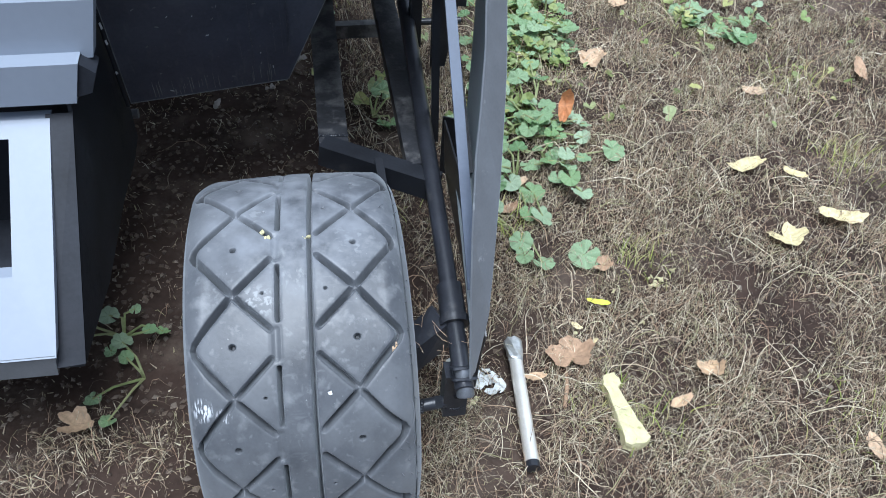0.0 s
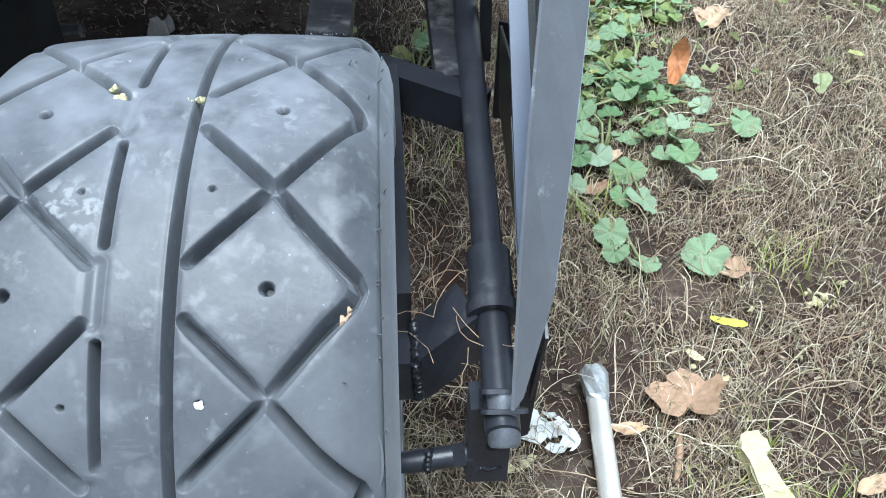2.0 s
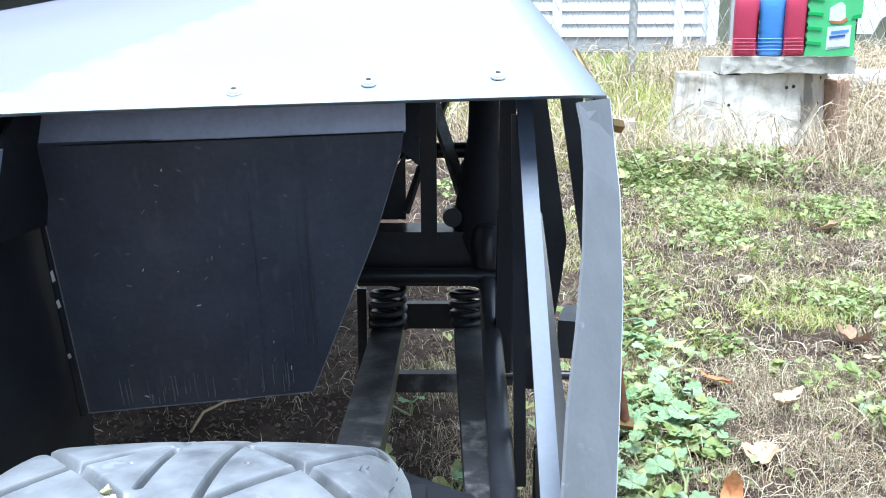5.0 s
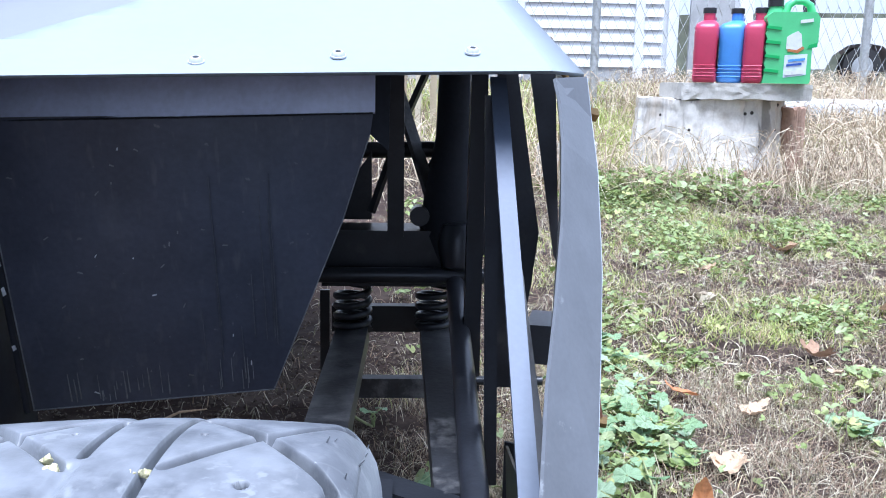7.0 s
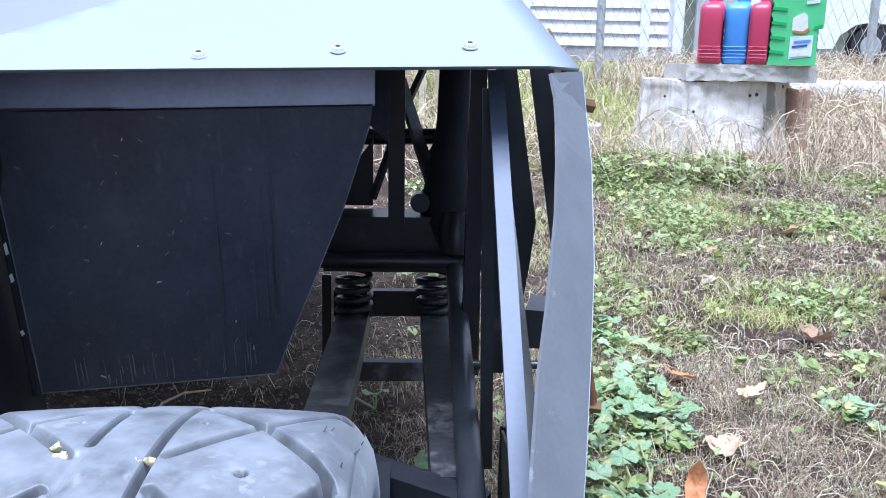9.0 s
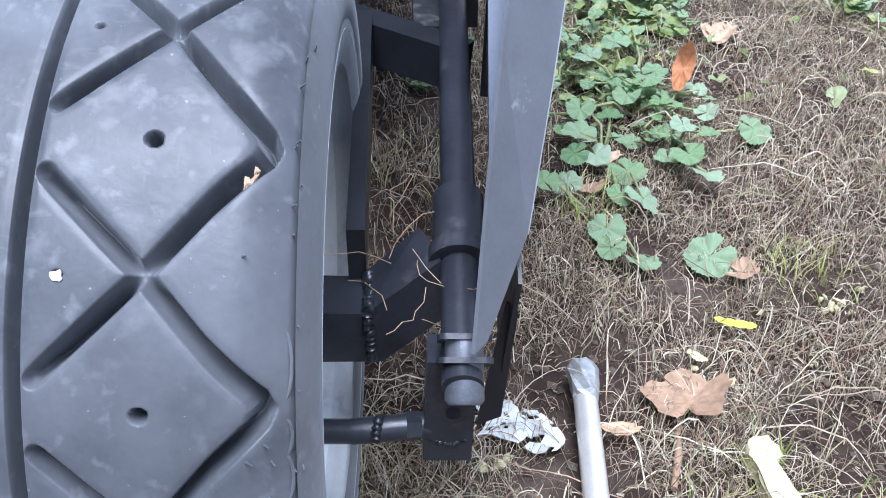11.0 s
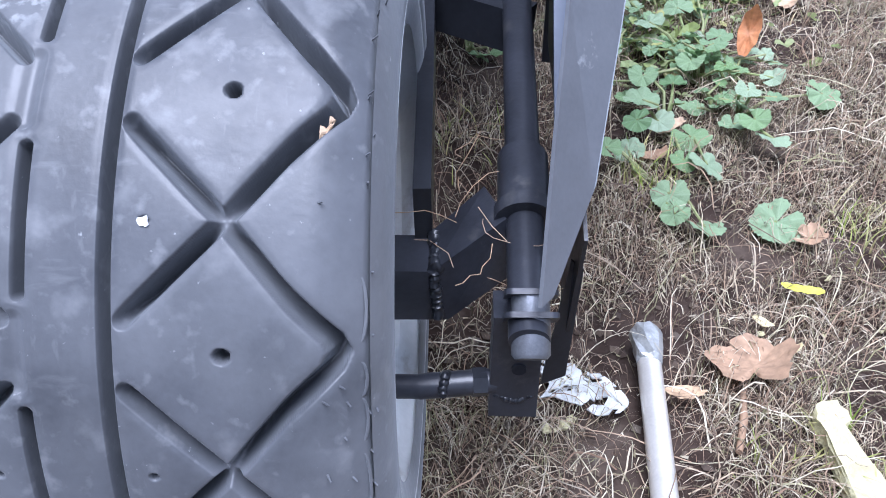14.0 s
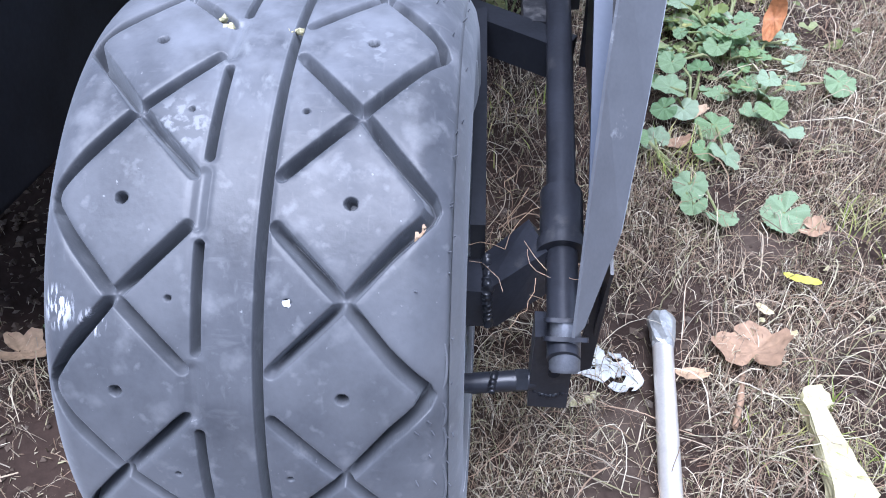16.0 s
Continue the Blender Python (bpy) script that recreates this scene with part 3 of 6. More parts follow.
def weld(points, r, seed):
    """A lumpy bead along a line."""
    rng = random.Random(seed)
    pts, rad = [], []
    for p, q in zip(points, points[1:]):
        p, q = Vector(p), Vector(q)
        n = max(3, int((q - p).length / (r * 0.35)))
        for i in range(n):
            pts.append(p.lerp(q, i / n) + Vector([rng.uniform(-0.15, 0.15) * r for _ in range(3)]))
            rad.append(r * (0.78 + 0.22 * math.sin(i * 2.1) + rng.uniform(-0.1, 0.1)))
    return tube(pts, rad, 10)


part("trailing_bar", beam([(0.157, 0.045, 0.285), (0.154, 0.20, 0.310), (0.150, 0.36, 0.330)], 0.014, 0.060), BLACK, buggy, "flat black bar beside the rim", bevel=0.002)
part("weld_bead", weld([(0.168, 0.006, 0.262), (0.166, 0.054, 0.264)], 0.0065, 1), BLACK, hub, smooth=80)
part("weld_bead", weld([(0.166, 0.006, 0.262), (0.170, 0.005, 0.212)], 0.005, 2), BLACK, hub, smooth=80)

strut = part("strut_rod", tube([(0.2345, -0.075, 0.268), (0.236, 0.1, 0.306), (0.239, 0.35, 0.347), (0.243, 0.89, 0.437)], 0.0145, 28), SATIN, buggy, "long glossy black round rod", 40)
part("collar", tube([(0.235, 0.040, 0.294), (0.235, 0.042, 0.2945), (0.236, 0.098, 0.305), (0.236, 0.1, 0.3055)], [0.017, 0.0205, 0.0205, 0.017], 28), SATIN, strut, smooth=40)
part("boot_ring", tube([(0.235, 0.030, 0.291), (0.235, 0.042, 0.294)], 0.0235, 28), SATIN, strut, smooth=40)
AX, EY = Vector((0, 0.75, 0.66)).normalized(), Vector((0, -0.66, 0.75)).normalized()


def lug(c, hx, he, thick):
    """A thin plate with rounded corners across the joint's axis."""
    ring = []
    for qx, qe, a0 in ((1, 1, 0), (-1, 1, 90), (-1, -1, 180), (1, -1, 270)):
        for k in range(6):
            a = radians(a0 + 18 * k)
            ring.append(Vector(c) + Vector((1, 0, 0)) * (qx * (hx - 0.006) + 0.006 * math.cos(a)) + EY * (qe * (he - 0.006) + 0.006 * math.sin(a)))
    return plate(ring, thick, AX)


low = Vector((0.236, -0.060, 0.2738))
bracket = part("bracket", beam([(0.2295, -0.033, 0.264), (0.2285, -0.033, 0.215), (0.2275, -0.036, 0.163)], 0.037, 0.030, (0, 1, 0)), SATIN, buggy, "black steel joint bracket", bevel=0.003)
part("lug", lug(low + AX * 0.016, 0.0185, 0.016, 0.004), SATIN, bracket, smooth=40)
part("lug", lug(low, 0.0190, 0.017, 0.004), SATIN, bracket, smooth=40)
part("bolt", tube([low + AX * 0.016, low - AX * 0.024, low - AX * 0.027], [0.0136, 0.0136, 0.0112], 28), BOLT, bracket, "dull grey bolt end", 40)
part("bracket_hole", tube([(0.231, -0.0495, 0.2135), (0.231, -0.040, 0.2135)], 0.0055, 16), LINER, bracket)
part("weld_bead", weld([(0.212, -0.047, 0.186), (0.228, -0.0495, 0.180), (0.246, -0.047, 0.186)], 0.0032, 15), BLACK, bracket, smooth=80)
tie = part("tie_rod", tube([(0.06, -0.048, 0.193), (0.155, -0.048, 0.193), (0.156, -0.048, 0.193), (0.214, -0.040, 0.192)], [0.0095, 0.0095, 0.0100, 0.0100], 20), SATIN, buggy, "thin black tie rod", 40)
part("lock_nut", tube([(0.196, -0.0425, 0.1925), (0.207, -0.041, 0.192)], 0.0115, 6), BLACK, tie)
part("weld_bead", weld([(0.174, -0.060, 0.196), (0.176, -0.048, 0.206), (0.178, -0.038, 0.196)], 0.004, 5), BLACK, tie, smooth=80)

# flat bars behind the flange
part("flange_bar", beam([(0.2625, 0.474, 0.752), (0.263, 0.452, 0.731), (0.2635, 0.25, 0.538), (0.2635, 0.05, 0.348)], 0.006, 0.0165, (1, 0, 0)), BLUEGREY, buggy, "blue-grey painted flat bar", bevel=0.001)
part("flat_bar", beam([(0.256, 0.468, 0.735), (0.265, 0.466, 0.300)], 0.014, 0.006, (0, 1, 0)), BLACK, buggy)

# sill sheet under the flange
part("sill_sheet", plate([(0.276, -0.004, 0.300), (0.272, 0.030, 0.140), (0.285, 0.20, 0.20), (0.285, 0.46, 0.24), (0.282, 0.47, 0.345), (0.275, 0.20, 0.40)], 0.003, (1, 0, 0)), BLACK, buggy)
part("sill_plate", plate([(0.282, 0.48, 0.345), (0.345, 0.45, 0.345), (0.345, 0.47, 0.20), (0.282, 0.49, 0.20)], 0.004, (0, 1, 0)), BLACK, buggy)
part("sill_end", plate([(0.2717, 0.02, 0.2624), (0.2823, 0.02, 0.2534), (0.2768, 0.02, 0.1353), (0.2561, 0.02, 0.124), (0.2638, 0.02, 0.1909)], 0.003, (0, 1, 0)), BLACK, buggy)
part("stay", beam([(0.290, 0.60, 0.60), (0.300, 0.30, 0.36)], 0.016, 0.008), BLACK, buggy)
part("side_plate", plate([(0.276, 0.62, 0.77), (0.300, 0.62, 0.765), (0.333, 0.62, 0.563), (0.326, 0.62, 0.499), (0.305, 0.62, 0.36), (0.276, 0.62, 0.36)], 0.004, (0, 1, 0)), BLACK, buggy)
part("side_plate", plate([(0.324, 0.70, 0.775), (0.359, 0.70, 0.765), (0.374, 0.70, 0.50), (0.366, 0.70, 0.52)], 0.004, (0, 1, 0)), BLACK, buggy)
part("step_block", beam([(0.395, 1.0, 0.30), (0.42, 1.1, 0.30)], 0.045, 0.07), BLACK, buggy, bevel=0.006)

# ---- bodywork ----
HS = 0.40                                     # slope of the hood


def hood_z(y):
    return 0.769 + HS * (y - 0.393)


def hood_sheet(inner):
    """The hood: a sloping sheet with a gentle fold on its inner side and an outer edge that turns down to the flange."""
    edge = [(-0.62, 0.300), (-0.40, 0.320), (-0.188, 0.339), (-0.043, 0.349), (0.133, 0.360), (0.25, 0.367), (0.304, 0.370)]
    front = []
    for (xa, ya), (xb, yb) in zip(edge, edge[1:]):
        front += [(xa + (xb - xa) * k / 6, ya + (yb - ya) * k / 6) for k in range(6)]
    front.append(edge[-1])
    bm = bmesh.new()
    rows = []
    for k in range(29):
        f = k / 28
        row = []
        for x, y in front:
            yy = y + f * (0.95 - y)
            xx = x - f * 0.11 * max(0, (x + 0.1) / 0.4)
            row.append(bm.verts.new((xx, yy, 0.7076 + 0.1716 * xx + 0.2648 * yy if inner else hood_z(yy))))
        xo, yo = (0.340, 0.405)
        yy = yo + f * (0.95 - yo)
        row.append(bm.verts.new((xo - f * 0.11, yy, hood_z(yy) - 0.016)))
        rows.append(row)
    low = [bm.verts.new((v.co.x, v.co.y + 0.003, v.co.z - 0.003)) for v in rows[0]]
    rows = [low] + rows
    for a, b in zip(rows, rows[1:]):
        for i in range(len(a) - 1):
            bm.faces.new((a[i], a[i + 1], b[i + 1], b[i]))
    bmesh.ops.bisect_plane(bm, geom=bm.verts[:] + bm.edges[:] + bm.faces[:], plane_co=(-0.25, 0.3912, 0), plane_no=(-0.1716, 0.1352, 0), clear_outer=not inner, clear_inner=inner)
    return bm


# unseen deck, added to keep sky light off the ground below
part("shade_deck", plate([(-0.95, 0.93, 0.985), (0.20, 0.93, 0.985), (0.15, 2.4, 1.10), (-1.1, 2.4, 1.10)], 0.01, (0, 0, 1)), WHITE, buggy)
hood = part("hood", hood_sheet(False), WHITE, buggy, "white painted sheet hood", 12)
part("inner_panel", hood_sheet(True), WHITE_TINTED, buggy, "folded white panel with a lavender reflection in its colour", 12)
sol = hood.modifiers.new("sheet", "SOLIDIFY")
sol.thickness, sol.offset = 0.0012, -1


def screw_head():
    bm = tube([(0, 0, 0), (0, 0, 0.0015), (0, 0, 0.0016), (0, 0, 0.0034), (0, 0, 0.0050), (0, 0, 0.0052)], [0.0076, 0.0076, 0.0068, 0.0062, 0.0050, 0.0032], 24)
    return bm


slope = math.degrees(math.atan(HS))
for sx, sy in ((-0.026, 0.376), (0.103, 0.393), (0.231, 0.408)):
    s = part("screw", screw_head(), SCREW, hood, "small button-head screw", 40)
    s.matrix_basis = pose(sx * K, sy * K, (hood_z(sy) + (0.001 if sx > 0 else 0.0)) * K, slope, 0, 4)
    part("hex_socket", tube([(0, 0, 0.0048), (0, 0, 0.0055)], 0.0030, 6), CAP, s, "dark hex socket")

inner = [(0.238, -0.081, 0.304), (0.248, 0.0, 0.383), (0.258, 0.070, 0.453), (0.272, 0.149, 0.531), (0.284, 0.196, 0.578), (0.297, 0.256, 0.637), (0.305, 0.315, 0.696), (0.3065, 0.350, 0.73), (0.304, 0.371, 0.752)]
outer = [(0.247, -0.068, 0.303), (0.278, 0.006, 0.337), (0.297, 0.085, 0.415), (0.309, 0.139, 0.470), (0.322, 0.205, 0.533), (0.333, 0.265, 0.591), (0.341, 0.34, 0.67), (0.342, 0.385, 0.715), (0.340, 0.405, 0.754)]
part("side_flange", ribbon(inner, outer, 0.003), FLANGE, buggy, "scuffed grey sheet edge of the side panel", bevel=0.0008)
skin = [Vector(p) + Vector((0.002, 0.008, 0)) for p in outer]
part("side_skin", ribbon(skin, [p + Vector((0.035, 0.42, 0.02)) for p in skin], 0.003), WHITE, buggy)

# hinge hardware on the side
hinge = part("hinge_block", beam([(0.352, 0.565, 0.722), (0.374, 0.575, 0.716)], 0.013, 0.013), RUST, buggy, "rusty hinge block with a brass nut", bevel=0.003)
part("nut", tube([(0.374, 0.577, 0.715), (0.389, 0.585, 0.712)], 0.009, 6), BRASS, hinge)
part("hinge_pin", tube([(0.335, 0.62, 0.80), (0.368, 0.585, 0.735)], 0.006, 12), BRASS, hinge, smooth=40)
lower = part("hinge_pin", tube([(0.385, 0.525, 0.43), (0.397, 0.52, 0.36)], 0.006, 12), RUST, buggy, "rusty hinge pin with a brass nut", 40)
part("nut", tube([(0.388, 0.524, 0.355), (0.408, 0.52, 0.354)], 0.008, 6), BRASS, lower)

# liner panel and lip
part("liner_panel", plate([(-0.285, 0.4794, 0.702), (0.131, 0.5141, 0.716), (0.127, 0.5209, 0.69), (0.095, 0.5453, 0.59), (0.003, 0.5988, 0.364), (-0.289, 0.5775, 0.343)], 0.004, (0, 1, 0.3)), PANEL, buggy, "dusty black inner panel with white streaks", bevel=0.0012)
part("liner_lip", ribbon([(-0.285 + 0.0418 * k, 0.484 + 0.0021 * k, 0.7015 + 0.0013 * k) for k in range(11)], [(-0.285 + 0.0418 * k, 0.545 - 0.0028 * k, 0.782 + 0.0034 * k) for k in range(11)], 0.003), LIP, buggy, "satin grey turned-up lip", 30)
part("liner_hem", weld([(-0.285, 0.482, 0.700), (-0.07, 0.493, 0.7065), (0.131, 0.503, 0.7135)], 0.0013, 7), LINER, buggy, smooth=80)
BL, BR, TL = Vector((-0.289, 0.5775, 0.343)), Vector((0.003, 0.5988, 0.364)), Vector((-0.285, 0.4794, 0.702))
r8 = random.Random(4)
for k in range(40):
    long_run = k > 29
    u = r8.uniform(0.72, 1.05) if long_run else r8.uniform(0.15, 0.97)
    v0 = r8.uniform(0.03, 0.3) if long_run else r8.uniform(0.015, 0.06)
    v1 = v0 + (r8.uniform(0.10, 0.6) if long_run else r8.uniform(0.02, 0.11))
    w = r8.uniform(0.0003, 0.0008) / 0.29
    q = [BL + (BR - BL) * uu + (TL - BL) * vv + Vector((0, -0.0030, -0.0008)) for uu, vv in ((u - w, v0), (u + w, v0), (u + w * 0.4, v1), (u - w * 0.4, v1))]
    part("scratch", plate(q, 0.0012, (0, 1, 0.3)), STREAK if long_run else SCRATCH, buggy)
for k, z in enumerate((0.43, 0.50, 0.535, 0.61, 0.655)):
    x, y, h = -0.292 + 0.012 * (z - 0.345), 0.562 - 0.23 * (z - 0.345), 0.008 + 0.004 * (k % 3)
    part("seam_chip", plate([(x, y, z), (x + 0.003, y, z + 0.002), (x + 0.002, y - 0.002, z + h), (x - 0.001, y - 0.002, z + 0.8 * h)], 0.002, (0, 1, 0)), SCRAPE, buggy)
part("liner_hem", tube([(-0.287, 0.486, 0.70), (-0.290, 0.527, 0.52), (-0.292, 0.568, 0.345)], 0.004, 8), LINER, buggy, smooth=60)

part("worn_edge", weld([(-0.288, 0.5755, 0.344), (-0.14, 0.5863, 0.3545), (0.002, 0.5966, 0.365)], 0.0010, 17), SCRATCH, buggy, "dusty worn lower edge", smooth=80)
part("worn_edge", weld([(0.003, 0.5964, 0.366), (0.049, 0.5700, 0.478), (0.0945, 0.5435, 0.59), (0.126, 0.5195, 0.688)], 0.0009, 18), SCRATCH, buggy, smooth=80)
part("worn_edge", weld([(-0.283, 0.4786, 0.699), (-0.285, 0.5275, 0.52), (-0.287, 0.5750, 0.346)], 0.0009, 19), SCRATCH, buggy, smooth=80)
for k in range(26):
    u, v = r8.uniform(0.08, 0.95), r8.uniform(0.05, 0.97)
    at, ln, turn = BL + (BR - BL) * u + (TL - BL) * v + Vector((0, -0.0030, -0.0008)), r8.uniform(0.0008, 0.0034), r8.uniform(-0.6, 1.6)
    d, up = (BR - BL).normalized(), (TL - BL).normalized()
    along, side = d * math.cos(turn) + up * math.sin(turn), (up * math.cos(turn) - d * math.sin(turn)) * 0.0007
    part("dust_speck", plate([at - along * ln - side, at + along * ln - side * 0.5, at + along * ln * 0.9 + side, at - along * ln * 0.8 + side], 0.0012, (0, 1, 0.3)), SCRAPE if k % 4 == 0 else SCRATCH, buggy)

# nose body: its underside rises towards the front
part("nose_side", plate([(-0.300, 0.0, 0.320), (-0.300, 0.20, 0.271), (-0.300, 0.40, 0.262), (-0.300, 0.55, 0.235), (-0.300, 0.61, 0.240), (-0.300, 0.622, 0.60), (-0.300, 0.60, 0.76), (-0.300, 0.42, 0.735), (-0.300, 0.32, 0.70), (-0.300, 0.285, 0.545)], 0.006, (-1, 0, 0)), LINER, buggy)
part("nose_cheek", plate([(-0.345, -0.002, 0.315), (-0.300, -0.002, 0.320), (-0.300, 0.283, 0.545), (-0.338, 0.283, 0.545)], 0.004, (0, 1, -1.2)), LINER, buggy)
part("nose_floor", plate([(-0.80, 0.0, 0.312), (-0.303, 0.0, 0.312), (-0.303, 0.20, 0.268), (-0.303, 0.61, 0.236), (-0.80, 0.61, 0.236)], 0.006, (0, 0, 1)), LINER, buggy)


def holed_face(outline, hole, depth):
    """A face with an oblong opening, given some depth; outline and hole run round the same way."""
    bm = bmesh.new()
    n = Vector((0, depth, 0))
    o = [[bm.verts.new(Vector(p) + n * k) for p in outline] for k in (0, 1)]
    h = [[bm.verts.new(Vector(p) + n * k) for p in hole] for k in (0, 1)]
    for i in range(4):
        j = (i + 1) % 4
        bm.faces.new((o[0][i], o[0][j], h[0][j], h[0][i]))
        bm.faces.new((o[1][j], o[1][i], h[1][i], h[1][j]))
        bm.faces.new((o[0][j], o[0][i], o[1][i], o[1][j]))
        bm.faces.new((h[0][i], h[0][j], h[1][j], h[1][i]))
    return bm


part("nose_panel", holed_face([(-0.80, -0.004, 0.341), (-0.334, -0.004, 0.341), (-0.332, 0.278, 0.541), (-0.80, 0.278, 0.541)],
                              [(-0.75, 0.092, 0.410), (-0.389, 0.092, 0.410), (-0.389, 0.255, 0.525), (-0.75, 0.255, 0.525)], 0.02), NOSE, buggy, "white nose panel with an oblong opening", bevel=0.003)
part("nose_shelf", plate([(-0.80, 0.270, 0.570), (-0.286, 0.270, 0.570), (-0.269, 0.270, 0.635), (-0.80, 0.270, 0.635)], 0.05, (0, 1, 0)), NOSE, buggy, bevel=0.006)
part("shelf_bracket", plate([(-0.284, 0.275, 0.577), (-0.262, 0.275, 0.583), (-0.250, 0.275, 0.615), (-0.270, 0.275, 0.632)], 0.04, (0, 1, 0)), LINER, buggy, bevel=0.003)
part("nose_upper", holed_face([(-0.80, 0.30, 0.625), (-0.254, 0.30, 0.625), (-0.233, 0.30, 0.714), (-0.80, 0.30, 0.714)],
                              [(-0.75, 0.30, 0.646), (-0.395, 0.30, 0.646), (-0.380, 0.30, 0.700), (-0.75, 0.30, 0.700)], 0.03), NOSE, buggy, bevel=0.004)
part("nose_side_upper", plate([(-0.258, 0.325, 0.620), (-0.238, 0.325, 0.712), (-0.262, 0.42, 0.742), (-0.288, 0.58, 0.765), (-0.296, 0.60, 0.60)], 0.004, (-1, 0, 0)), LINER, buggy)
part("nose_skirt", plate([(-0.80, -0.002, 0.300), (-0.342, -0.002, 0.300), (-0.336, -0.002, 0.343), (-0.80, -0.002, 0.343)], 0.01, (0, 1, 0)), FLANGE, buggy)
part("nose_core", plate([(-0.80, 0.36, 0.27), (-0.306, 0.36, 0.27), (-0.306, 0.36, 0.70), (-0.80, 0.36, 0.70)], 0.02, (0, 1, 0)), LINER, buggy)
part("stub_pipe", tube([(-0.40, 0.70, 0.228), (-0.309, 0.70, 0.228)], 0.010, 20), BOLT, buggy, smooth=40)


# unseen closing sheets, added to darken the soil under the buggy
part("shade_front", plate([(-1.1, 2.4, 0.36), (-0.335, 2.4, 0.36), (-0.335, 2.4, 1.09), (-1.1, 2.4, 1.09)], 0.006, (0, 1, 0)), WHITE, buggy)
part("shade_side", plate([(-1.0, 0.30, 0.36), (-1.0, 2.4, 0.36), (-1.0, 2.4, 1.09), (-0.95, 0.95, 0.97), (-0.80, 0.30, 0.80)], 0.006, (-1, 0, 0)), WHITE, buggy)
part("shade_floor", plate([(-1.0, 0.62, 0.36), (-0.34, 0.62, 0.36), (-0.34, 2.4, 0.36), (-1.0, 2.4, 0.36)], 0.006, (0, 0, 1)), LINER, buggy)

# front suspension frame
part("cross_tube", tube([(0.02, 0.89, 0.447), (0.30, 0.89, 0.447)], 0.0125, 18), BLACK, buggy, smooth=40)
part("gear_box", beam([(0.15, 0.92, 0.482), (0.15, 1.0, 0.482)], 0.26, 0.062), BLACK, buggy, bevel=0.006)
for x in (0.078, 0.212):
    def coil(x=x):
        pts = [(x + 0.027 * math.cos(a), 0.935 + 0.027 * math.sin(a), 0.345 + 0.072 * a / (8.6 * math.pi)) for a in [i * math.pi / 9 for i in range(78)]]
        return tube(pts, 0.0058, 8)
    part("coil_spring", coil(), BLACK, buggy, "black coil spring", 60)
part("spring_seat", beam([(0.03, 0.945, 0.430), (0.27, 0.945, 0.430)], 0.07, 0.012), BLACK, buggy)
part("spring_bar", beam([(0.04, 0.985, 0.352), (0.27, 0.985, 0.352)], 0.02, 0.045), BLACK, buggy)
part("swing_arm", beam([(0.077, 0.965, 0.332), (0.076, 0.41, 0.340)], 0.052, 0.034), ARM, buggy, "dusty black square-tube arm", bevel=0.003)
part("swing_arm", beam([(0.212, 0.965, 0.332), (0.222, 0.35, 0.330)], 0.046, 0.034), ARM, buggy, "dusty black square-tube arm", bevel=0.003)
part("lower_link", beam([(0.055, 0.412, 0.340), (0.250, 0.315, 0.320)], 0.034, 0.044), BLACK, buggy, bevel=0.003)
part("weld_bead", weld([(0.052, 0.43, 0.357), (0.102, 0.425, 0.358)], 0.004, 11), BLACK, buggy, smooth=80)
part("cross_bar", beam([(0.05, 0.965, 0.236), (0.26, 0.965, 0.236)], 0.022, 0.034), ARM, buggy, bevel=0.002)
for x in (0.028, 0.284):
    part("hanger", beam([(x, 0.985, 0.40), (x, 0.975, 0.225)], 0.016, 0.010), BLACK, buggy)
part("axle_stub", tube([(0.26, 0.97, 0.245), (0.40, 0.97, 0.245)], 0.008, 12), BLACK, buggy, smooth=40)
part("liner_edge", plate([(0.129, 0.522, 0.80), (0.150, 0.530, 0.80), (0.147, 0.535, 0.67), (0.126, 0.526, 0.69)], 0.003, (0, 1, 0)), LINER, buggy)
part("upright", beam([(0.148, 0.92, 0.50), (0.147, 0.90, 0.86)], 0.026, 0.02), BLACK, buggy)
part("upper_tube", tube([(0.06, 1.05, 0.63), (0.285, 1.05, 0.635)], 0.014, 16), BLACK, buggy, smooth=40)
part("brace", beam([(0.148, 1.06, 0.73), (0.215, 1.0, 0.53)], 0.026, 0.008), ARM, buggy)
part("brace", beam([(0.150, 1.10, 0.66), (0.235, 1.05, 0.85)], 0.010, 0.010), BLACK, buggy)
part("brace", beam([(0.105, 1.0, 0.53), (0.150, 1.05, 0.66)], 0.012, 0.008), BLACK, buggy)
part("damper", tube([(0.240, 0.96, 0.46), (0.240, 0.96, 0.50), (0.241, 0.97, 0.55), (0.243, 0.985, 0.60), (0.246, 1.0, 0.66), (0.249, 1.01, 0.84)], [0.045, 0.056, 0.050, 0.042, 0.034, 0.030], 24), LINER, buggy, "black damper body", 40)
part("swivel_joint", tube([(0.25, 0.90, 0.455), (0.25, 0.90, 0.46), (0.25, 0.905, 0.50), (0.25, 0.91, 0.525), (0.25, 0.91, 0.53)], [0.02, 0.03, 0.036, 0.028, 0.012], 18), BLACK, buggy, smooth=40)
part("boss", tube([(0.186, 0.93, 0.535), (0.186, 0.96, 0.535)], 0.016, 16), BLACK, buggy, smooth=40)
part("boss", tube([(0.286, 0.93, 0.492), (0.286, 0.97, 0.492)], 0.020, 16), BLACK, buggy, smooth=40)
part("gusset", plate([(0.02, 1.02, 0.515), (0.105, 1.02, 0.515), (0.105, 1.02, 0.63)], 0.006, (0, 1, 0)), BLACK, buggy)
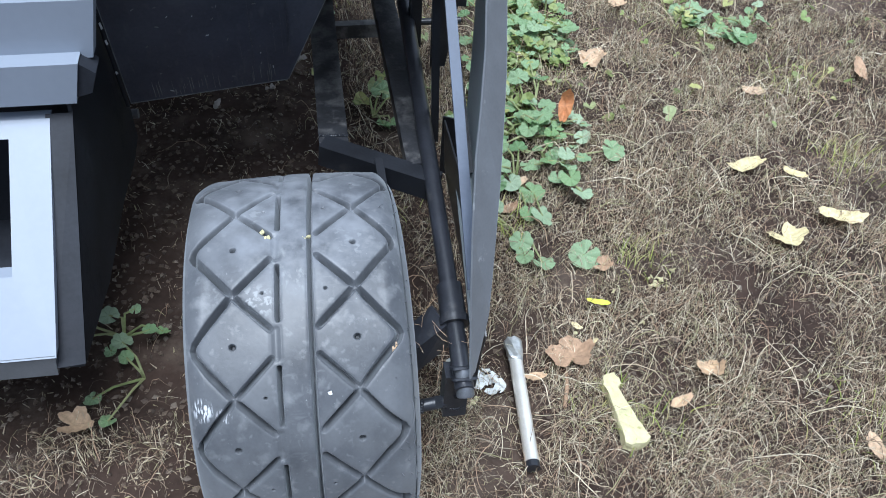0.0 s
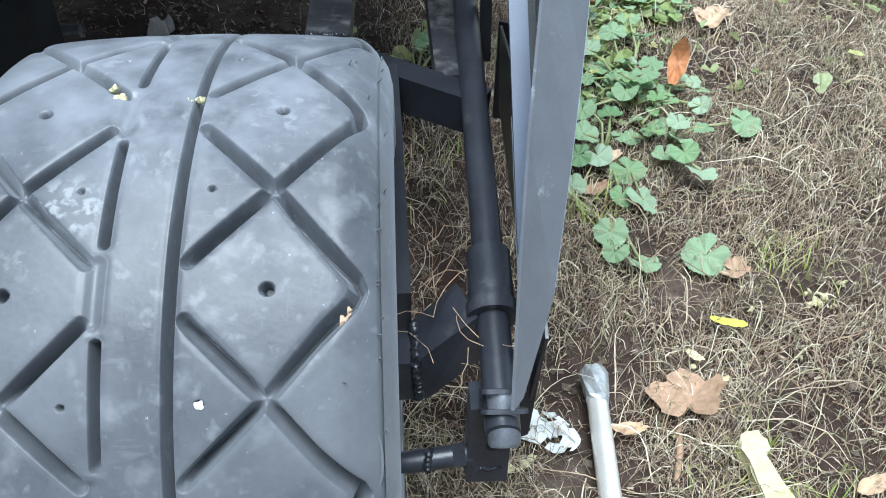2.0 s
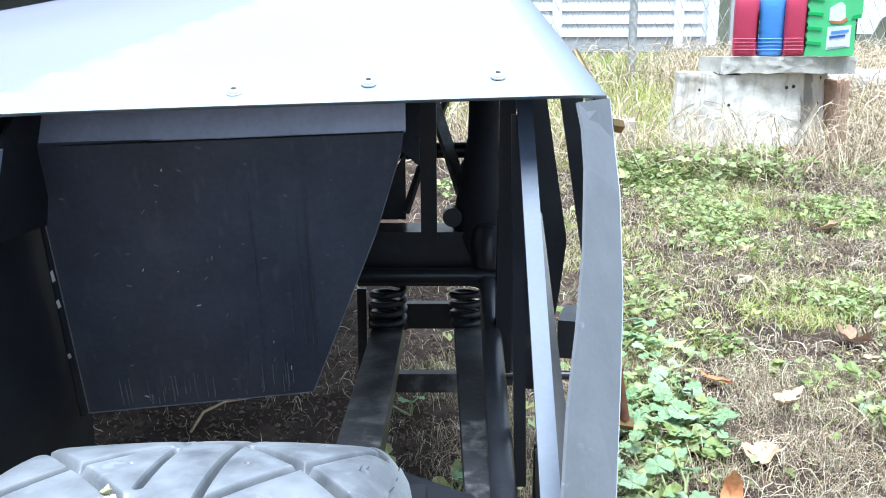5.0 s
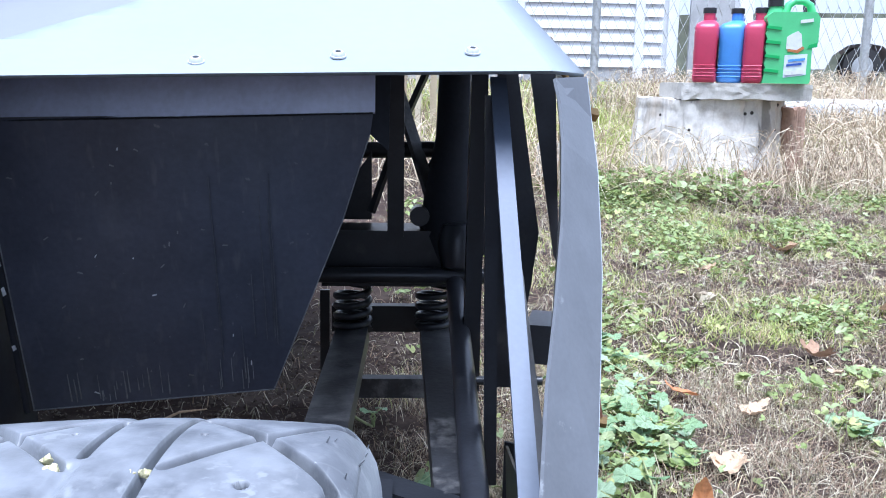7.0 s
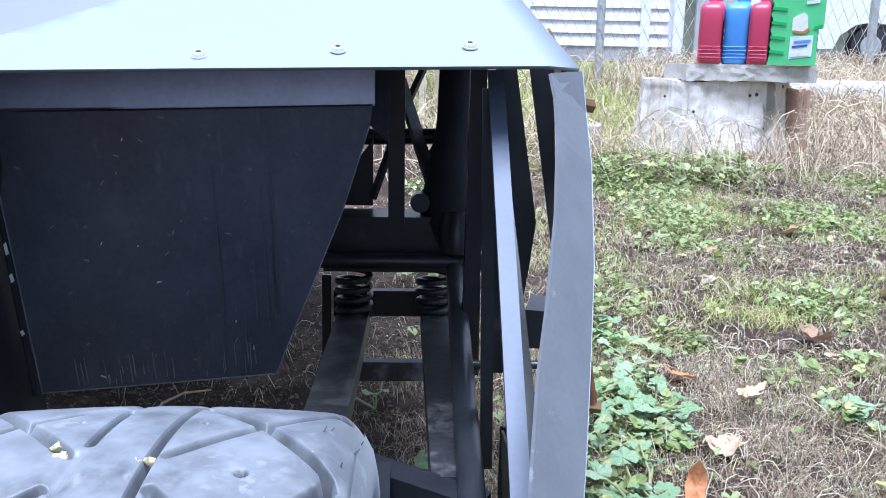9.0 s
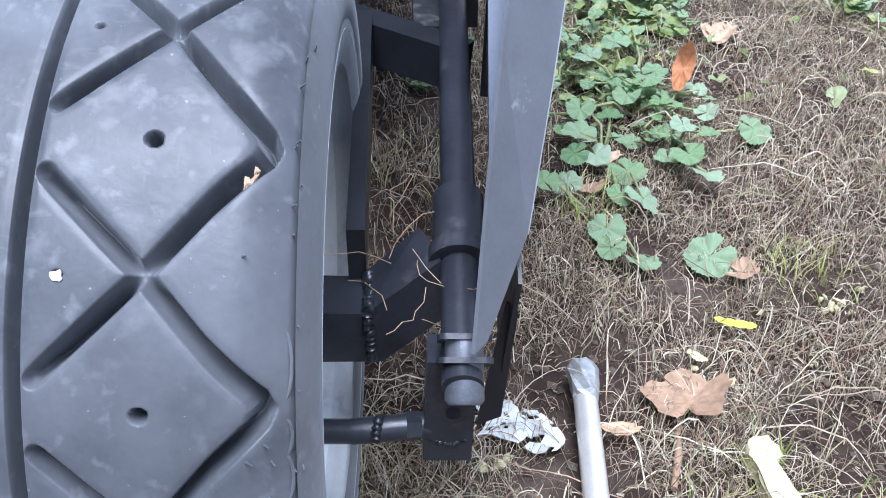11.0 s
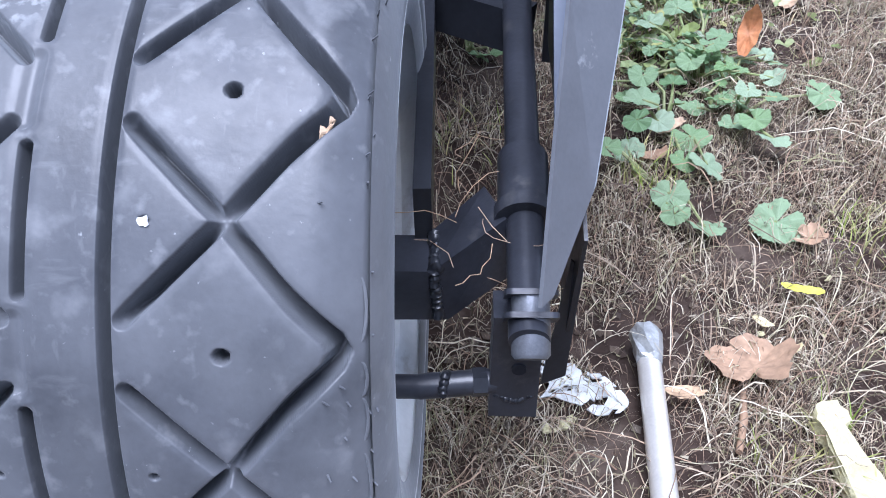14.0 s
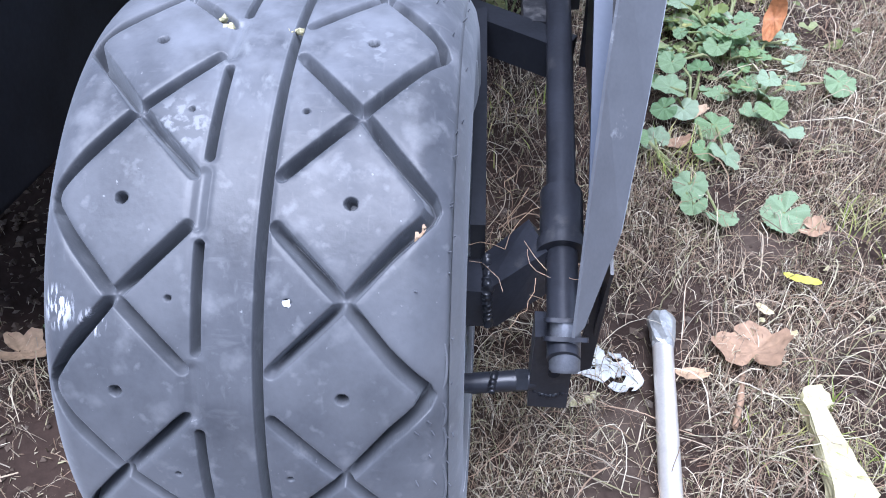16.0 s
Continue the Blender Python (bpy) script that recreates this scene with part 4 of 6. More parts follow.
part("gusset", plate([(0.195, 1.03, 0.60), (0.24, 1.03, 0.56), (0.24, 1.03, 0.68)], 0.012, (0, 1, 0)), BLACK, buggy, bevel=0.003)
# hidden plate under the hood line, added to shade the damper
part("shade_roof", plate([(0.17, 0.62, 0.79), (0.30, 0.60, 0.79), (0.36, 0.80, 0.795), (0.36, 1.35, 0.83), (0.17, 1.35, 0.83)], 0.004, (0, 0, 1)), LINER, buggy)
part("frame_post", beam([(0.262, 0.72, 0.84), (0.258, 0.72, 0.35)], 0.022, 0.03), BLACK, buggy)


# ---- crumbs lying on the tread ----
def crumb(name, label, at, size, mat, seed, flat=0.5, category="debris", group=""):
    rng = random.Random(seed)
    bm = bmesh.new()
    for k in range(4):
        m = Matrix.Translation(Vector([rng.uniform(-0.6, 0.6) * size for _ in range(2)] + [0])) @ Euler([rng.uniform(0, 3) for _ in range(3)]).to_matrix().to_4x4()
        bmesh.ops.create_icosphere(bm, subdivisions=1, radius=size * rng.uniform(0.4, 0.7), matrix=m @ Matrix.Diagonal((1, rng.uniform(0.5, 1), flat, 1)))
    for v in bm.verts:
        v.co += v.co * rng.uniform(-0.25, 0.25)
    ob = part(name, bm, mat)
    ob.matrix_basis = pose(*[K * c for c in at], rng.uniform(-20, 20), rng.uniform(-20, 20), rng.uniform(0, 360))
    return tagged(ob, label, category, group)


crumb("foam_crumb", "small pale yellow foam crumb on the tyre tread", (-0.028, 0.012, 0.533), 0.010, FOAM, 1)
crumb("foam_crumb", "small pale yellow foam crumb on the tyre tread", (0.024, 0.006, 0.532), 0.006, FOAM, 2)
for cx, ca, cl in ((0.1155, 39.6, 0.0075), (0.1195, 38.0, 0.005)):
    ca = radians(ca)
    chip = crumb("wood_chip", "pale splinter of wood wedged in the tyre groove", (cx + 0.006, 0.025 - 0.2615 * math.sin(ca), 0.265 + 0.2615 * math.cos(ca)), cl, LEAF_TAN, 3, 0.3, group="wood chips")
    chip.rotation_euler = (ca, 0.0, radians(-45))
    chip.scale = (0.45, 1.5, 0.6)

# ---- things lying on the ground ----
def on_ground(x, y, up=0.0):
    return (x, y, ground_z(x, y) + up)


pipe = thing("steel_pipe", "bright steel pipe lying on dry grass", "pipe", at=(0, 0, 0))
a, b = Vector(on_ground(0.383, 0.168, 0.030)), Vector(on_ground(0.366, -0.072, 0.022))
part("pipe", tube([a, b], 0.0125, 28), STEEL, pipe, smooth=40)
tape = part("taped_end", tube([a.lerp(b, 0.14), a.lerp(b, 0.12), a.lerp(b, 0.05), a, a.lerp(b, -0.06), a.lerp(b, -0.05)], [0.0128, 0.0145, 0.0165, 0.017, 0.0165, 0.013], 14), TAPE, pipe, "crumpled silver tape end")
for v in tape.data.vertices:
    v.co += Vector((noise.noise(v.co * 260), noise.noise(v.co * 300 + Vector((9, 0, 0))), noise.noise(v.co * 280 + Vector((0, 5, 0))))) * 0.0022
part("end_plug", tube([b.lerp(a, 0.0), b.lerp(a, -0.05)], 0.0128, 20), BLACK, pipe)


def foam_block():
    """A tapering piece of crumbly foam with a rounded head."""
    rng = random.Random(8)
    bm = bmesh.new()
    outline = [(0.542, 0.090), (0.556, 0.090), (0.563, 0.078), (0.562, 0.066), (0.556, 0.058), (0.582, -0.052), (0.572, -0.060), (0.545, -0.062), (0.536, -0.056), (0.536, 0.052), (0.531, 0.066), (0.533, 0.080)]
    bm = plate([(x, y, ground_z(0.55, 0.0) + 0.012) for x, y in outline], 0.022, (0, 0, 1))
    bmesh.ops.triangulate(bm, faces=bm.faces)
    for _ in range(3):
        bmesh.ops.subdivide_edges(bm, edges=[e for e in bm.edges if e.calc_length() > 0.010], cuts=1)
        bmesh.ops.triangulate(bm, faces=bm.faces)
    for v in bm.verts:
        v.co += Vector([rng.uniform(-0.0016, 0.0016) for _ in range(3)])
    return bm


tagged(part("foam_piece", foam_block(), FOAM), "crumbly pale yellow foam piece on the grass", "foam")

for k, (x, y, s) in enumerate([(0.515, 0.209, 0.008), (0.536, 0.170, 0.009), (0.470, 0.10, 0.005), (0.62, 0.30, 0.006), (0.45, 0.30, 0.005), (0.59, 0.21, 0.005), (0.66, 0.22, 0.006), (0.76, 0.34, 0.007)]):
    crumb("foam_crumb", "small pale foam crumb on dry grass", on_ground(x, y, 0.012), s, FOAM, 20 + k, group="foam crumbs")
for k, (x, y, s) in enumerate([(0.716, 0.315, 0.012), (0.728, 0.322, 0.010), (0.702, 0.308, 0.009), (0.712, 0.330, 0.008), (0.735, 0.306, 0.007), (0.29, 0.075, 0.014), (0.275, 0.06, 0.010)]):
    crumb("foam_crumb", "crumbled yellow foam lump on dry grass", on_ground(x, y, 0.010), s, FOAM, 40 + k, group="foam lumps")


def paper(seed):
    rng = random.Random(seed)
    bm = bmesh.new()
    n = 16
    g = [[None] * n for _ in range(n)]
    for i in range(n):
        for j in range(n):
            u, v = i / (n - 1), j / (n - 1)
            x, y = 0.266 + 0.078 * u + 0.012 * math.sin(5 * v), 0.092 + 0.060 * v + 0.014 * math.sin(4 * u + 1)
            g[i][j] = bm.verts.new((x, y, ground_z(x, y) + 0.012 + 0.010 * noise.noise(Vector((x * 40, y * 40, seed)))))
    for i in range(n - 1):
        for j in range(n - 1):
            if rng.random() > 0.02 and noise.noise(Vector((i * 0.35, j * 0.35, 3.3))) > -0.42:
                bm.faces.new((g[i][j], g[i + 1][j], g[i + 1][j + 1], g[i][j + 1]))
    return bm


scrap = tagged(part("paper_scrap", paper(5), PAPER), "torn crumpled white scrap on the grass", "scrap")
sm = scrap.modifiers.new("sheet", "SOLIDIFY")
sm.thickness = 0.0008


def leaf_mesh(shape, size, curl, seed):
    """A dry leaf: an outline in polar form, filled in rings, cupped and wrinkled."""
    rng = random.Random(seed)
    n, rings = 44, 4
    bm = bmesh.new()
    c = bm.verts.new((0, 0, 0))
    last = None
    ph = rng.uniform(0, 6)
    for r in range(1, rings + 1):
        f = r / rings
        ring = []
        for k in range(n):
            a = 2 * math.pi * k / n
            if shape == "blade":
                px, py = math.cos(a), 0.27 * math.sin(a) * (1 + 0.15 * math.cos(a))
            elif shape == "maple":
                out = (0.74 + (0.22 + 0.08 * math.sin(a * 1.3 + ph)) * abs(math.cos(2.5 * a)) ** 0.9 + 0.05 * math.cos(13 * a + ph)) * (1 - 0.75 * max(0, math.cos((a - math.pi) * 1.5)) ** 6 * (abs(a - math.pi) < 1.0))
                px, py = out * math.cos(a), out * math.sin(a)
            else:
                px, py = math.cos(a) * (1 + 0.06 * math.cos(7 * a)), 0.42 * math.sin(a) * (1 + 0.1 * math.cos(a)) * (1 + 0.05 * math.sin(9 * a))
            px, py = px * f * size, py * f * size
            z = curl * size * (0.55 * py * py + 0.25 * px * px) / size ** 2 * 1.5 + 0.10 * size * f * math.sin(3 * a + ph) * curl + 0.03 * size * math.sin(11 * a) * f
            ring.append(bm.verts.new((px, py, z)))
        for k in range(n):
            if last is None:
                bm.faces.new((c, ring[k], ring[(k + 1) % n]))
            else:
                bm.faces.new((last[k], ring[k], ring[(k + 1) % n], last[(k + 1) % n]))
        last = ring
    return bm


def fallen_leaf(x, y, size, shape, mat, curl, seed, label, up=0.016, tilt=None, rz=None):
    rng = random.Random(seed * 7 + 1)
    ob = part("fallen_leaf", leaf_mesh(shape, size, curl, seed), mat, smooth=70)
    tx, ty = tilt or (rng.uniform(-18, 18), rng.uniform(-18, 18))
    ob.matrix_basis = pose(*[K * v for v in on_ground(x, y, up)], tx, ty, rng.uniform(0, 360) if rz is None else rz)
    return tagged(ob, label, "leaf", "fallen leaves")


BRN, TAN, YEL, ORA, PNK = "dry pale brown cupped lobed leaf on dry grass", "curled pale tan dry leaf on the ground", "fresh yellow fallen leaf on dry grass", "curled bright orange leaf among green weeds", "dry pink-brown leaf on the ground"
fallen_leaf(0.489, 0.138, 0.047, "maple", LEAF_BROWN, 0.45, 1, BRN, 0.028, (-14, 10))
fallen_leaf(0.579, 0.269, 0.024, "blade", LEAF_YELLOW, 0.3, 2, YEL, 0.030, (8, -6), -25)
fallen_leaf(0.645, 0.835, 0.040, "oval", LEAF_ORANGE, 1.5, 3, ORA, 0.075, (8, -58), 62)
for k, (x, y, s, m, lab) in enumerate([
        (0.411, 0.102, 0.022, "T", TAN), (0.616, 0.364, 0.022, "B", PNK), (0.450, 0.547, 0.030, "B", PNK), (0.483, 0.627, 0.032, "T", TAN),
        (0.780, 1.077, 0.035, "T", TAN), (1.18, 0.929, 0.040, "T", TAN), (1.522, 1.002, 0.045, "B", PNK), (0.935, 1.354, 0.032, "T", TAN), (0.791, 1.106, 0.035, "T", TAN),
        (1.035, 0.628, 0.045, "Y", "pale yellow fallen leaf on the soil"), (1.027, 0.386, 0.045, "Y", "pale yellow fallen leaf on the soil"), (1.175, 0.432, 0.055, "Y", "pale yellow fallen leaf on the soil"),
        (1.138, 0.587, 0.028, "Y", "pale yellow fallen leaf on the soil"),
        (0.749, 0.077, 0.028, "T", "curled tan dry leaf on dry grass"), (0.667, 0.021, 0.024, "T", "curled tan dry leaf on dry grass"), (0.979, -0.117, 0.030, "T", "curled tan dry leaf on dry grass"),
        (-0.403, 0.096, 0.035, "T", TAN), (0.815, 1.498, 0.045, "O", "orange-brown dry leaf among weeds"), (0.953, 1.391, 0.036, "T", TAN), (1.282, 1.807, 0.055, "B", PNK),
        (0.808, 1.113, 0.030, "T", TAN), (1.295, 1.658, 0.045, "T", TAN), (1.85, 3.35, 0.075, "B", PNK), (1.35, 2.9, 0.05, "B", PNK), (1.75, 2.3, 0.05, "T", TAN), (2.4, 3.0, 0.06, "B", PNK), (0.520, 0.216, 0.014, "Y", "small pale leaf scrap on dry grass"), (0.544, 0.175, 0.010, "Y", "small pale leaf scrap on dry grass")]):
    mat = {"T": LEAF_TAN, "B": LEAF_BROWN, "Y": LEAF_PALE, "O": LEAF_ORANGE}[m]
    fallen_leaf(x, y, s, "maple" if k % 3 == 1 else "oval", mat, 0.5 + 0.12 * (k % 5), 10 + k, lab, 0.022)

crumb("clod", "rough clod of earth with dry grass on the soil", on_ground(1.19, 2.50, 0.02), 0.055, CHAFF, 71, 0.6, "clod")
crumb("stone", "pale grey stone half sunk in the soil", on_ground(-0.317, 1.121, 0.008), 0.05, STONE, 72, 0.55, "stone")

root = [on_ground(-0.372, 1.24, 0.010), on_ground(-0.360, 1.30, 0.030), on_ground(-0.325, 1.35, 0.034), on_ground(-0.284, 1.413, 0.012)]
tagged(part("root_strand", tube(root, [0.0030, 0.0032, 0.0028, 0.0018], 8), LEAF_TAN, smooth=60), "thin pale root lying on dark soil under the buggy", "root")
for k, (x, y) in enumerate(((-0.062, 1.077), (0.02, 1.20), (-0.20, 1.02))):
    crumb("stone", "small pale stone on the soil under the buggy", on_ground(x, y, 0.004), 0.016, STONE, 80 + k, 0.6, "stone", "small stones")

twig = [on_ground(0.474, 0.112, 0.016), on_ground(0.466, 0.075, 0.014), on_ground(0.452, 0.036, 0.010)]
tagged(part("twig", tube(twig, [0.0030, 0.0042, 0.0034], 9), LEAF_BROWN, smooth=60), "short brown twig lying on dry grass", "twig")

# ---- stump with jugs ----
SX, SY = 2.30, 5.75
SZ = ground_z(SX, SY) - 0.05


def stump_mesh(cx, cy, r0, r1, height, seed, squash=0.8):
    """A weathered stump: flaring foot, upright flutes and cracks, knobs, an uneven top."""
    n, m = 140, 30
    bm = bmesh.new()
    rings = []
    for j in range(m + 1):
        h = j / m
        r = r0 + (r1 - r0) * h ** 0.6
        ring = []
        for k in range(n):
            a = 2 * math.pi * k / n
            c, s = math.cos(a), math.sin(a)
            w = a + 0.10 * noise.noise(Vector((h * 2, a, seed)))
            f = 1 + 0.05 * noise.noise(Vector((1.6 * math.cos(w), 1.6 * math.sin(w), seed + 0.3 * h))) * 1.5
            f += 0.03 * noise.noise(Vector((6 * math.cos(w), 6 * math.sin(w), seed + 0.8 * h)))
            f += 0.05 * noise.noise(Vector((16 * math.cos(w), 16 * math.sin(w), seed + 0.6 * h))) + 0.03 * noise.noise(Vector((30 * math.cos(w), 30 * math.sin(w), seed + 9 * h)))
            f -= 0.05 * max(0, 1 - abs(noise.noise(Vector((4 * math.cos(w), 4 * math.sin(w), seed + 9 + 0.5 * h)))) / 0.05) * (1 - 0.5 * h)
            f += 0.13 * max(0, noise.noise(Vector((2.2 * c, 2.2 * s, seed + 5)))) * (1 - h) ** 2 * 2
            if h > 0.9:
                f += 0.02
            z = height * h + (0.025 * noise.noise(Vector((3 * c, 3 * s, seed + 2))) if h > 0.85 else 0)
            ring.append(bm.verts.new((cx + r * f * c, cy + r * squash * f * s, SZ + z)))
        rings.append(ring)
    for a, b in zip(rings, rings[1:]):
        for k in range(n):
            bm.faces.new((a[k], a[(k + 1) % n], b[(k + 1) % n], b[k]))
    mid = bm.verts.new((cx, cy, SZ + height))
    for k in range(n):
        bm.faces.new((rings[-1][k], rings[-1][(k + 1) % n], mid))
    return bm


stump = thing("stump", "weathered whitish tree stump with cracked, worm-holed sides", "stump", at=(SX, SY, SZ))
for ob in (part("trunk", stump_mesh(SX - 0.03, SY, 0.585, 0.50, 0.60, 3), BARK, stump, smooth=60), part("broken_side", stump_mesh(SX + 0.515, SY - 0.14, 0.115, 0.085, 0.55, 8, 1.0), RAW, stump, "reddish broken wood", smooth=40),
           part("root", stump_mesh(SX - 0.02, SY - 0.42, 0.22, 0.10, 0.20, 12), BARK, stump, smooth=40), part("root_break", stump_mesh(SX + 0.04, SY - 0.56, 0.07, 0.03, 0.14, 15), RAW, stump, "orange broken root", smooth=40)):
    ob.location = (-SX * K, -SY * K, -SZ * K)
top = SZ + 0.605
bm = plate([(SX - 0.34, SY - 0.36, top), (SX - 0.05, SY - 0.47, top), (SX + 0.16, SY - 0.50, top), (SX + 0.50, SY - 0.46, top), (SX + 0.50, SY + 0.1, top), (SX - 0.36, SY + 0.1, top)], 0.105, (0, 0, 1))
bmesh.ops.triangulate(bm, faces=bm.faces)
for _ in range(4):
    bmesh.ops.subdivide_edges(bm, edges=[e for e in bm.edges if e.calc_length() > 0.035], cuts=1)
    bmesh.ops.triangulate(bm, faces=bm.faces)
for v in bm.verts:
    d = noise.noise(v.co * 5) * 0.010 + noise.noise(v.co * 22) * 0.010
    v.co += Vector((0.3 * d, d, -abs(d) * 0.6 if v.co.z > top + 0.05 else d))
slab = part("slab", bm, CONCRETE)
tagged(slab, "rough grey concrete slab on the stump", "slab")
JZ = top + 0.107


def soft_box(w, d, h, neck, neck_at, ribs):
    """A blow-moulded jug body: rounded oblong sections stacked up to a sloping shoulder."""
    bm = bmesh.new()
    rings = []
    levels = [(0.0, 0.86), (0.012, 0.97), (0.03, 1.0)]
    levels += [(0.05 + 0.022 * i, 1.0 - (0.035 if i % 2 else 0)) for i in range(ribs)]
    levels += [(0.34, 1.0), (0.385, 1.0)]
    for z, s in levels:
        rings.append([(w / 2 * s, d / 2 * s, 0.0, z)])
    shoulder = [(0.405, 0.94), (0.425, 0.72), (0.440, 0.30), (0.450, 0.0), (h, 0.0)]
    out = []
    for ring in rings:
        out.append((ring[0][0], ring[0][1], 0.0, ring[0][3]))
    for z, s in shoulder:
        out.append((neck + (w / 2 - neck) * s, neck + (d / 2 - neck) * s, neck_at * (1 - s), z))
    vs = []
    n = 28
    for a, b, cx, z in out:
        row = []
        for k in range(n):
            t = 2 * math.pi * k / n
            e = 0.45 if z < 0.43 else 0.9
            row.append(bm.verts.new((cx + a * math.copysign(abs(math.cos(t)) ** e, math.cos(t)), b * math.copysign(abs(math.sin(t)) ** e, math.sin(t)), z)))
        vs.append(row)
    for a, b in zip(vs, vs[1:]):
        for k in range(n):
            bm.faces.new((a[k], a[(k + 1) % n], b[(k + 1) % n], b[k]))
    bm.faces.new(vs[0][::-1])
    bm.faces.new(vs[-1])
    return bm


def oil_jug(x, y, rz, mat, label, wide=0.165, lean=0.0):
    j = thing("oil_jug", label, "jug", "jugs on the stump", (x, y, JZ), rz)
    j.scale = (0.9, 0.9, 0.90)
    part("bottle", soft_box(wide, 0.30, 0.50, 0.042, lean, 5), mat, j, smooth=50)
    part("cap", tube([(lean, 0, 0.500), (lean, 0, 0.535), (lean, 0, 0.540)], [0.048, 0.048, 0.043], 20), CAP, j, "black screw cap", 40)
    part("handle", tube([(lean + 0.01, 0.02, 0.475), (lean + 0.03, 0.08, 0.465), (0.02, 0.125, 0.43), (0.01, 0.135, 0.37)], [0.02, 0.022, 0.022, 0.02], 12), mat, j, smooth=50)
    part("label", plate([(wide / 2 + 0.001, -0.13, 0.10), (wide / 2 + 0.001, 0.13, 0.10), (wide / 2 + 0.001, 0.13, 0.32), (wide / 2 + 0.001, -0.13, 0.32)], 0.003, (1, 0, 0)), CAP, j, "dark printed label")
    for k in range(3):
        part("label_bar", plate([(wide / 2 + 0.004, -0.10, 0.13 + 0.05 * k), (wide / 2 + 0.004, 0.10, 0.13 + 0.05 * k), (wide / 2 + 0.004, 0.10, 0.15 + 0.05 * k), (wide / 2 + 0.004, -0.10, 0.15 + 0.05 * k)], 0.002, (1, 0, 0)), PAPER, j)
    for k in range(4):
        part("mould_rib", tube([(-wide / 2 + 0.012, -0.151, 0.045 + 0.026 * k), (wide / 2 - 0.012, -0.151, 0.045 + 0.026 * k)], 0.0035, 8), mat, j, smooth=60)
    return j


oil_jug(SX - 0.175, SY - 0.30, -20, RED, "dark red plastic oil jug with a black cap", 0.175, 0.01)
oil_jug(SX - 0.005, SY - 0.30, -22, BLUE, "bright blue plastic oil jug with a black cap", 0.19, 0.03)
oil_jug(SX + 0.115, SY - 0.38, -20, RED, "dark red plastic oil jug with a black cap", 0.15, 0.04)


def detergent_jug(x, y, rz):
    j = thing("detergent_jug", "green plastic detergent jug with a blue and white label", "jug", "jugs on the stump", (x, y, JZ), rz)
    # the face's outline: scalloped grip on one side, a step on the other
    ol = [(-0.165, 0.0), (0.150, 0.0), (0.158, 0.02), (0.152, 0.235), (0.160, 0.255), (0.190, 0.275), (0.190, 0.44), (0.165, 0.475), (-0.120, 0.475), (-0.155, 0.450)]
    for k in range(4):
        z = 0.425 - 0.098 * k
        ol += [(-0.162, z), (-0.150, z - 0.02), (-0.147, z - 0.045), (-0.152, z - 0.07)]
    part("bottle", plate([(a, -0.09, c) for a, c in ol], 0.18, (0, 1, 0)), GREEN, j, bevel=0.012, smooth=50)
    part("neck", tube([(-0.085, 0, 0.46), (-0.085, 0, 0.50), (-0.085, 0, 0.525)], [0.060, 0.046, 0.044], 20), GREEN, j, smooth=50)
    part("cap", tube([(-0.085, 0, 0.515), (-0.085, 0, 0.565)], 0.052, 20), CAP, j, "dark cap", 40)
    part("handle", tube([(-0.02, 0, 0.465), (0.0, 0, 0.525), (0.04, 0, 0.553), (0.10, 0, 0.553), (0.145, 0, 0.525), (0.165, 0, 0.455)], [0.03, 0.026, 0.024, 0.024, 0.026, 0.03], 14), GREEN, j, smooth=50)
    for k in range(4):
        part("grip_rib", beam([(-0.158, -0.094, 0.375 - 0.095 * k), (-0.06, -0.094, 0.365 - 0.095 * k)], 0.010, 0.020), GREEN_SHADED, j, bevel=0.004)
    part("notch", plate([(0.120, -0.094, 0.235), (0.185, -0.094, 0.245), (0.185, -0.094, 0.275), (0.130, -0.094, 0.26)], 0.01, (0, 1, 0)), GREEN_SHADED, j, bevel=0.003)
    part("label_patch", plate([(-0.02, -0.094, 0.23), (0.05, -0.094, 0.22), (0.085, -0.094, 0.25), (0.075, -0.094, 0.33), (0.05, -0.094, 0.35), (0.01, -0.094, 0.33), (-0.02, -0.094, 0.31)], 0.004, (0, 1, 0)), PAPER, j, "pale patch of the label")
    part("label_edge", plate([(-0.01, -0.096, 0.215), (0.06, -0.096, 0.205), (0.10, -0.096, 0.235), (0.09, -0.096, 0.25), (0.05, -0.096, 0.225), (-0.01, -0.096, 0.232)], 0.004, (0, 1, 0)), LEAF_ORANGE, j)
    part("label", plate([(-0.025, -0.093, 0.04), (0.125, -0.093, 0.06), (0.125, -0.093, 0.20), (-0.025, -0.093, 0.19)], 0.004, (0, 1, 0)), SACK, j, "pale blue label")
    for (a, c, w, h, m) in ((-0.015, 0.055, 0.12, 0.028, PAPER), (-0.01, 0.115, 0.10, 0.014, BLUE_DARK), (0.0, 0.145, 0.11, 0.016, BLUE), (0.06, 0.40, 0.085, 0.022, PAPER)):
        part("label_bar", plate([(a, -0.098, c), (a + w, -0.098, c + 0.012), (a + w, -0.098, c + h + 0.012), (a, -0.098, c + h)], 0.003, (0, 1, 0)), m, j)
    return j


detergent_jug(SX + 0.300, SY - 0.44, -6).scale = (0.95, 0.95, 0.95)


# ---- background: fence, house, parked car ----
FY = 8.7


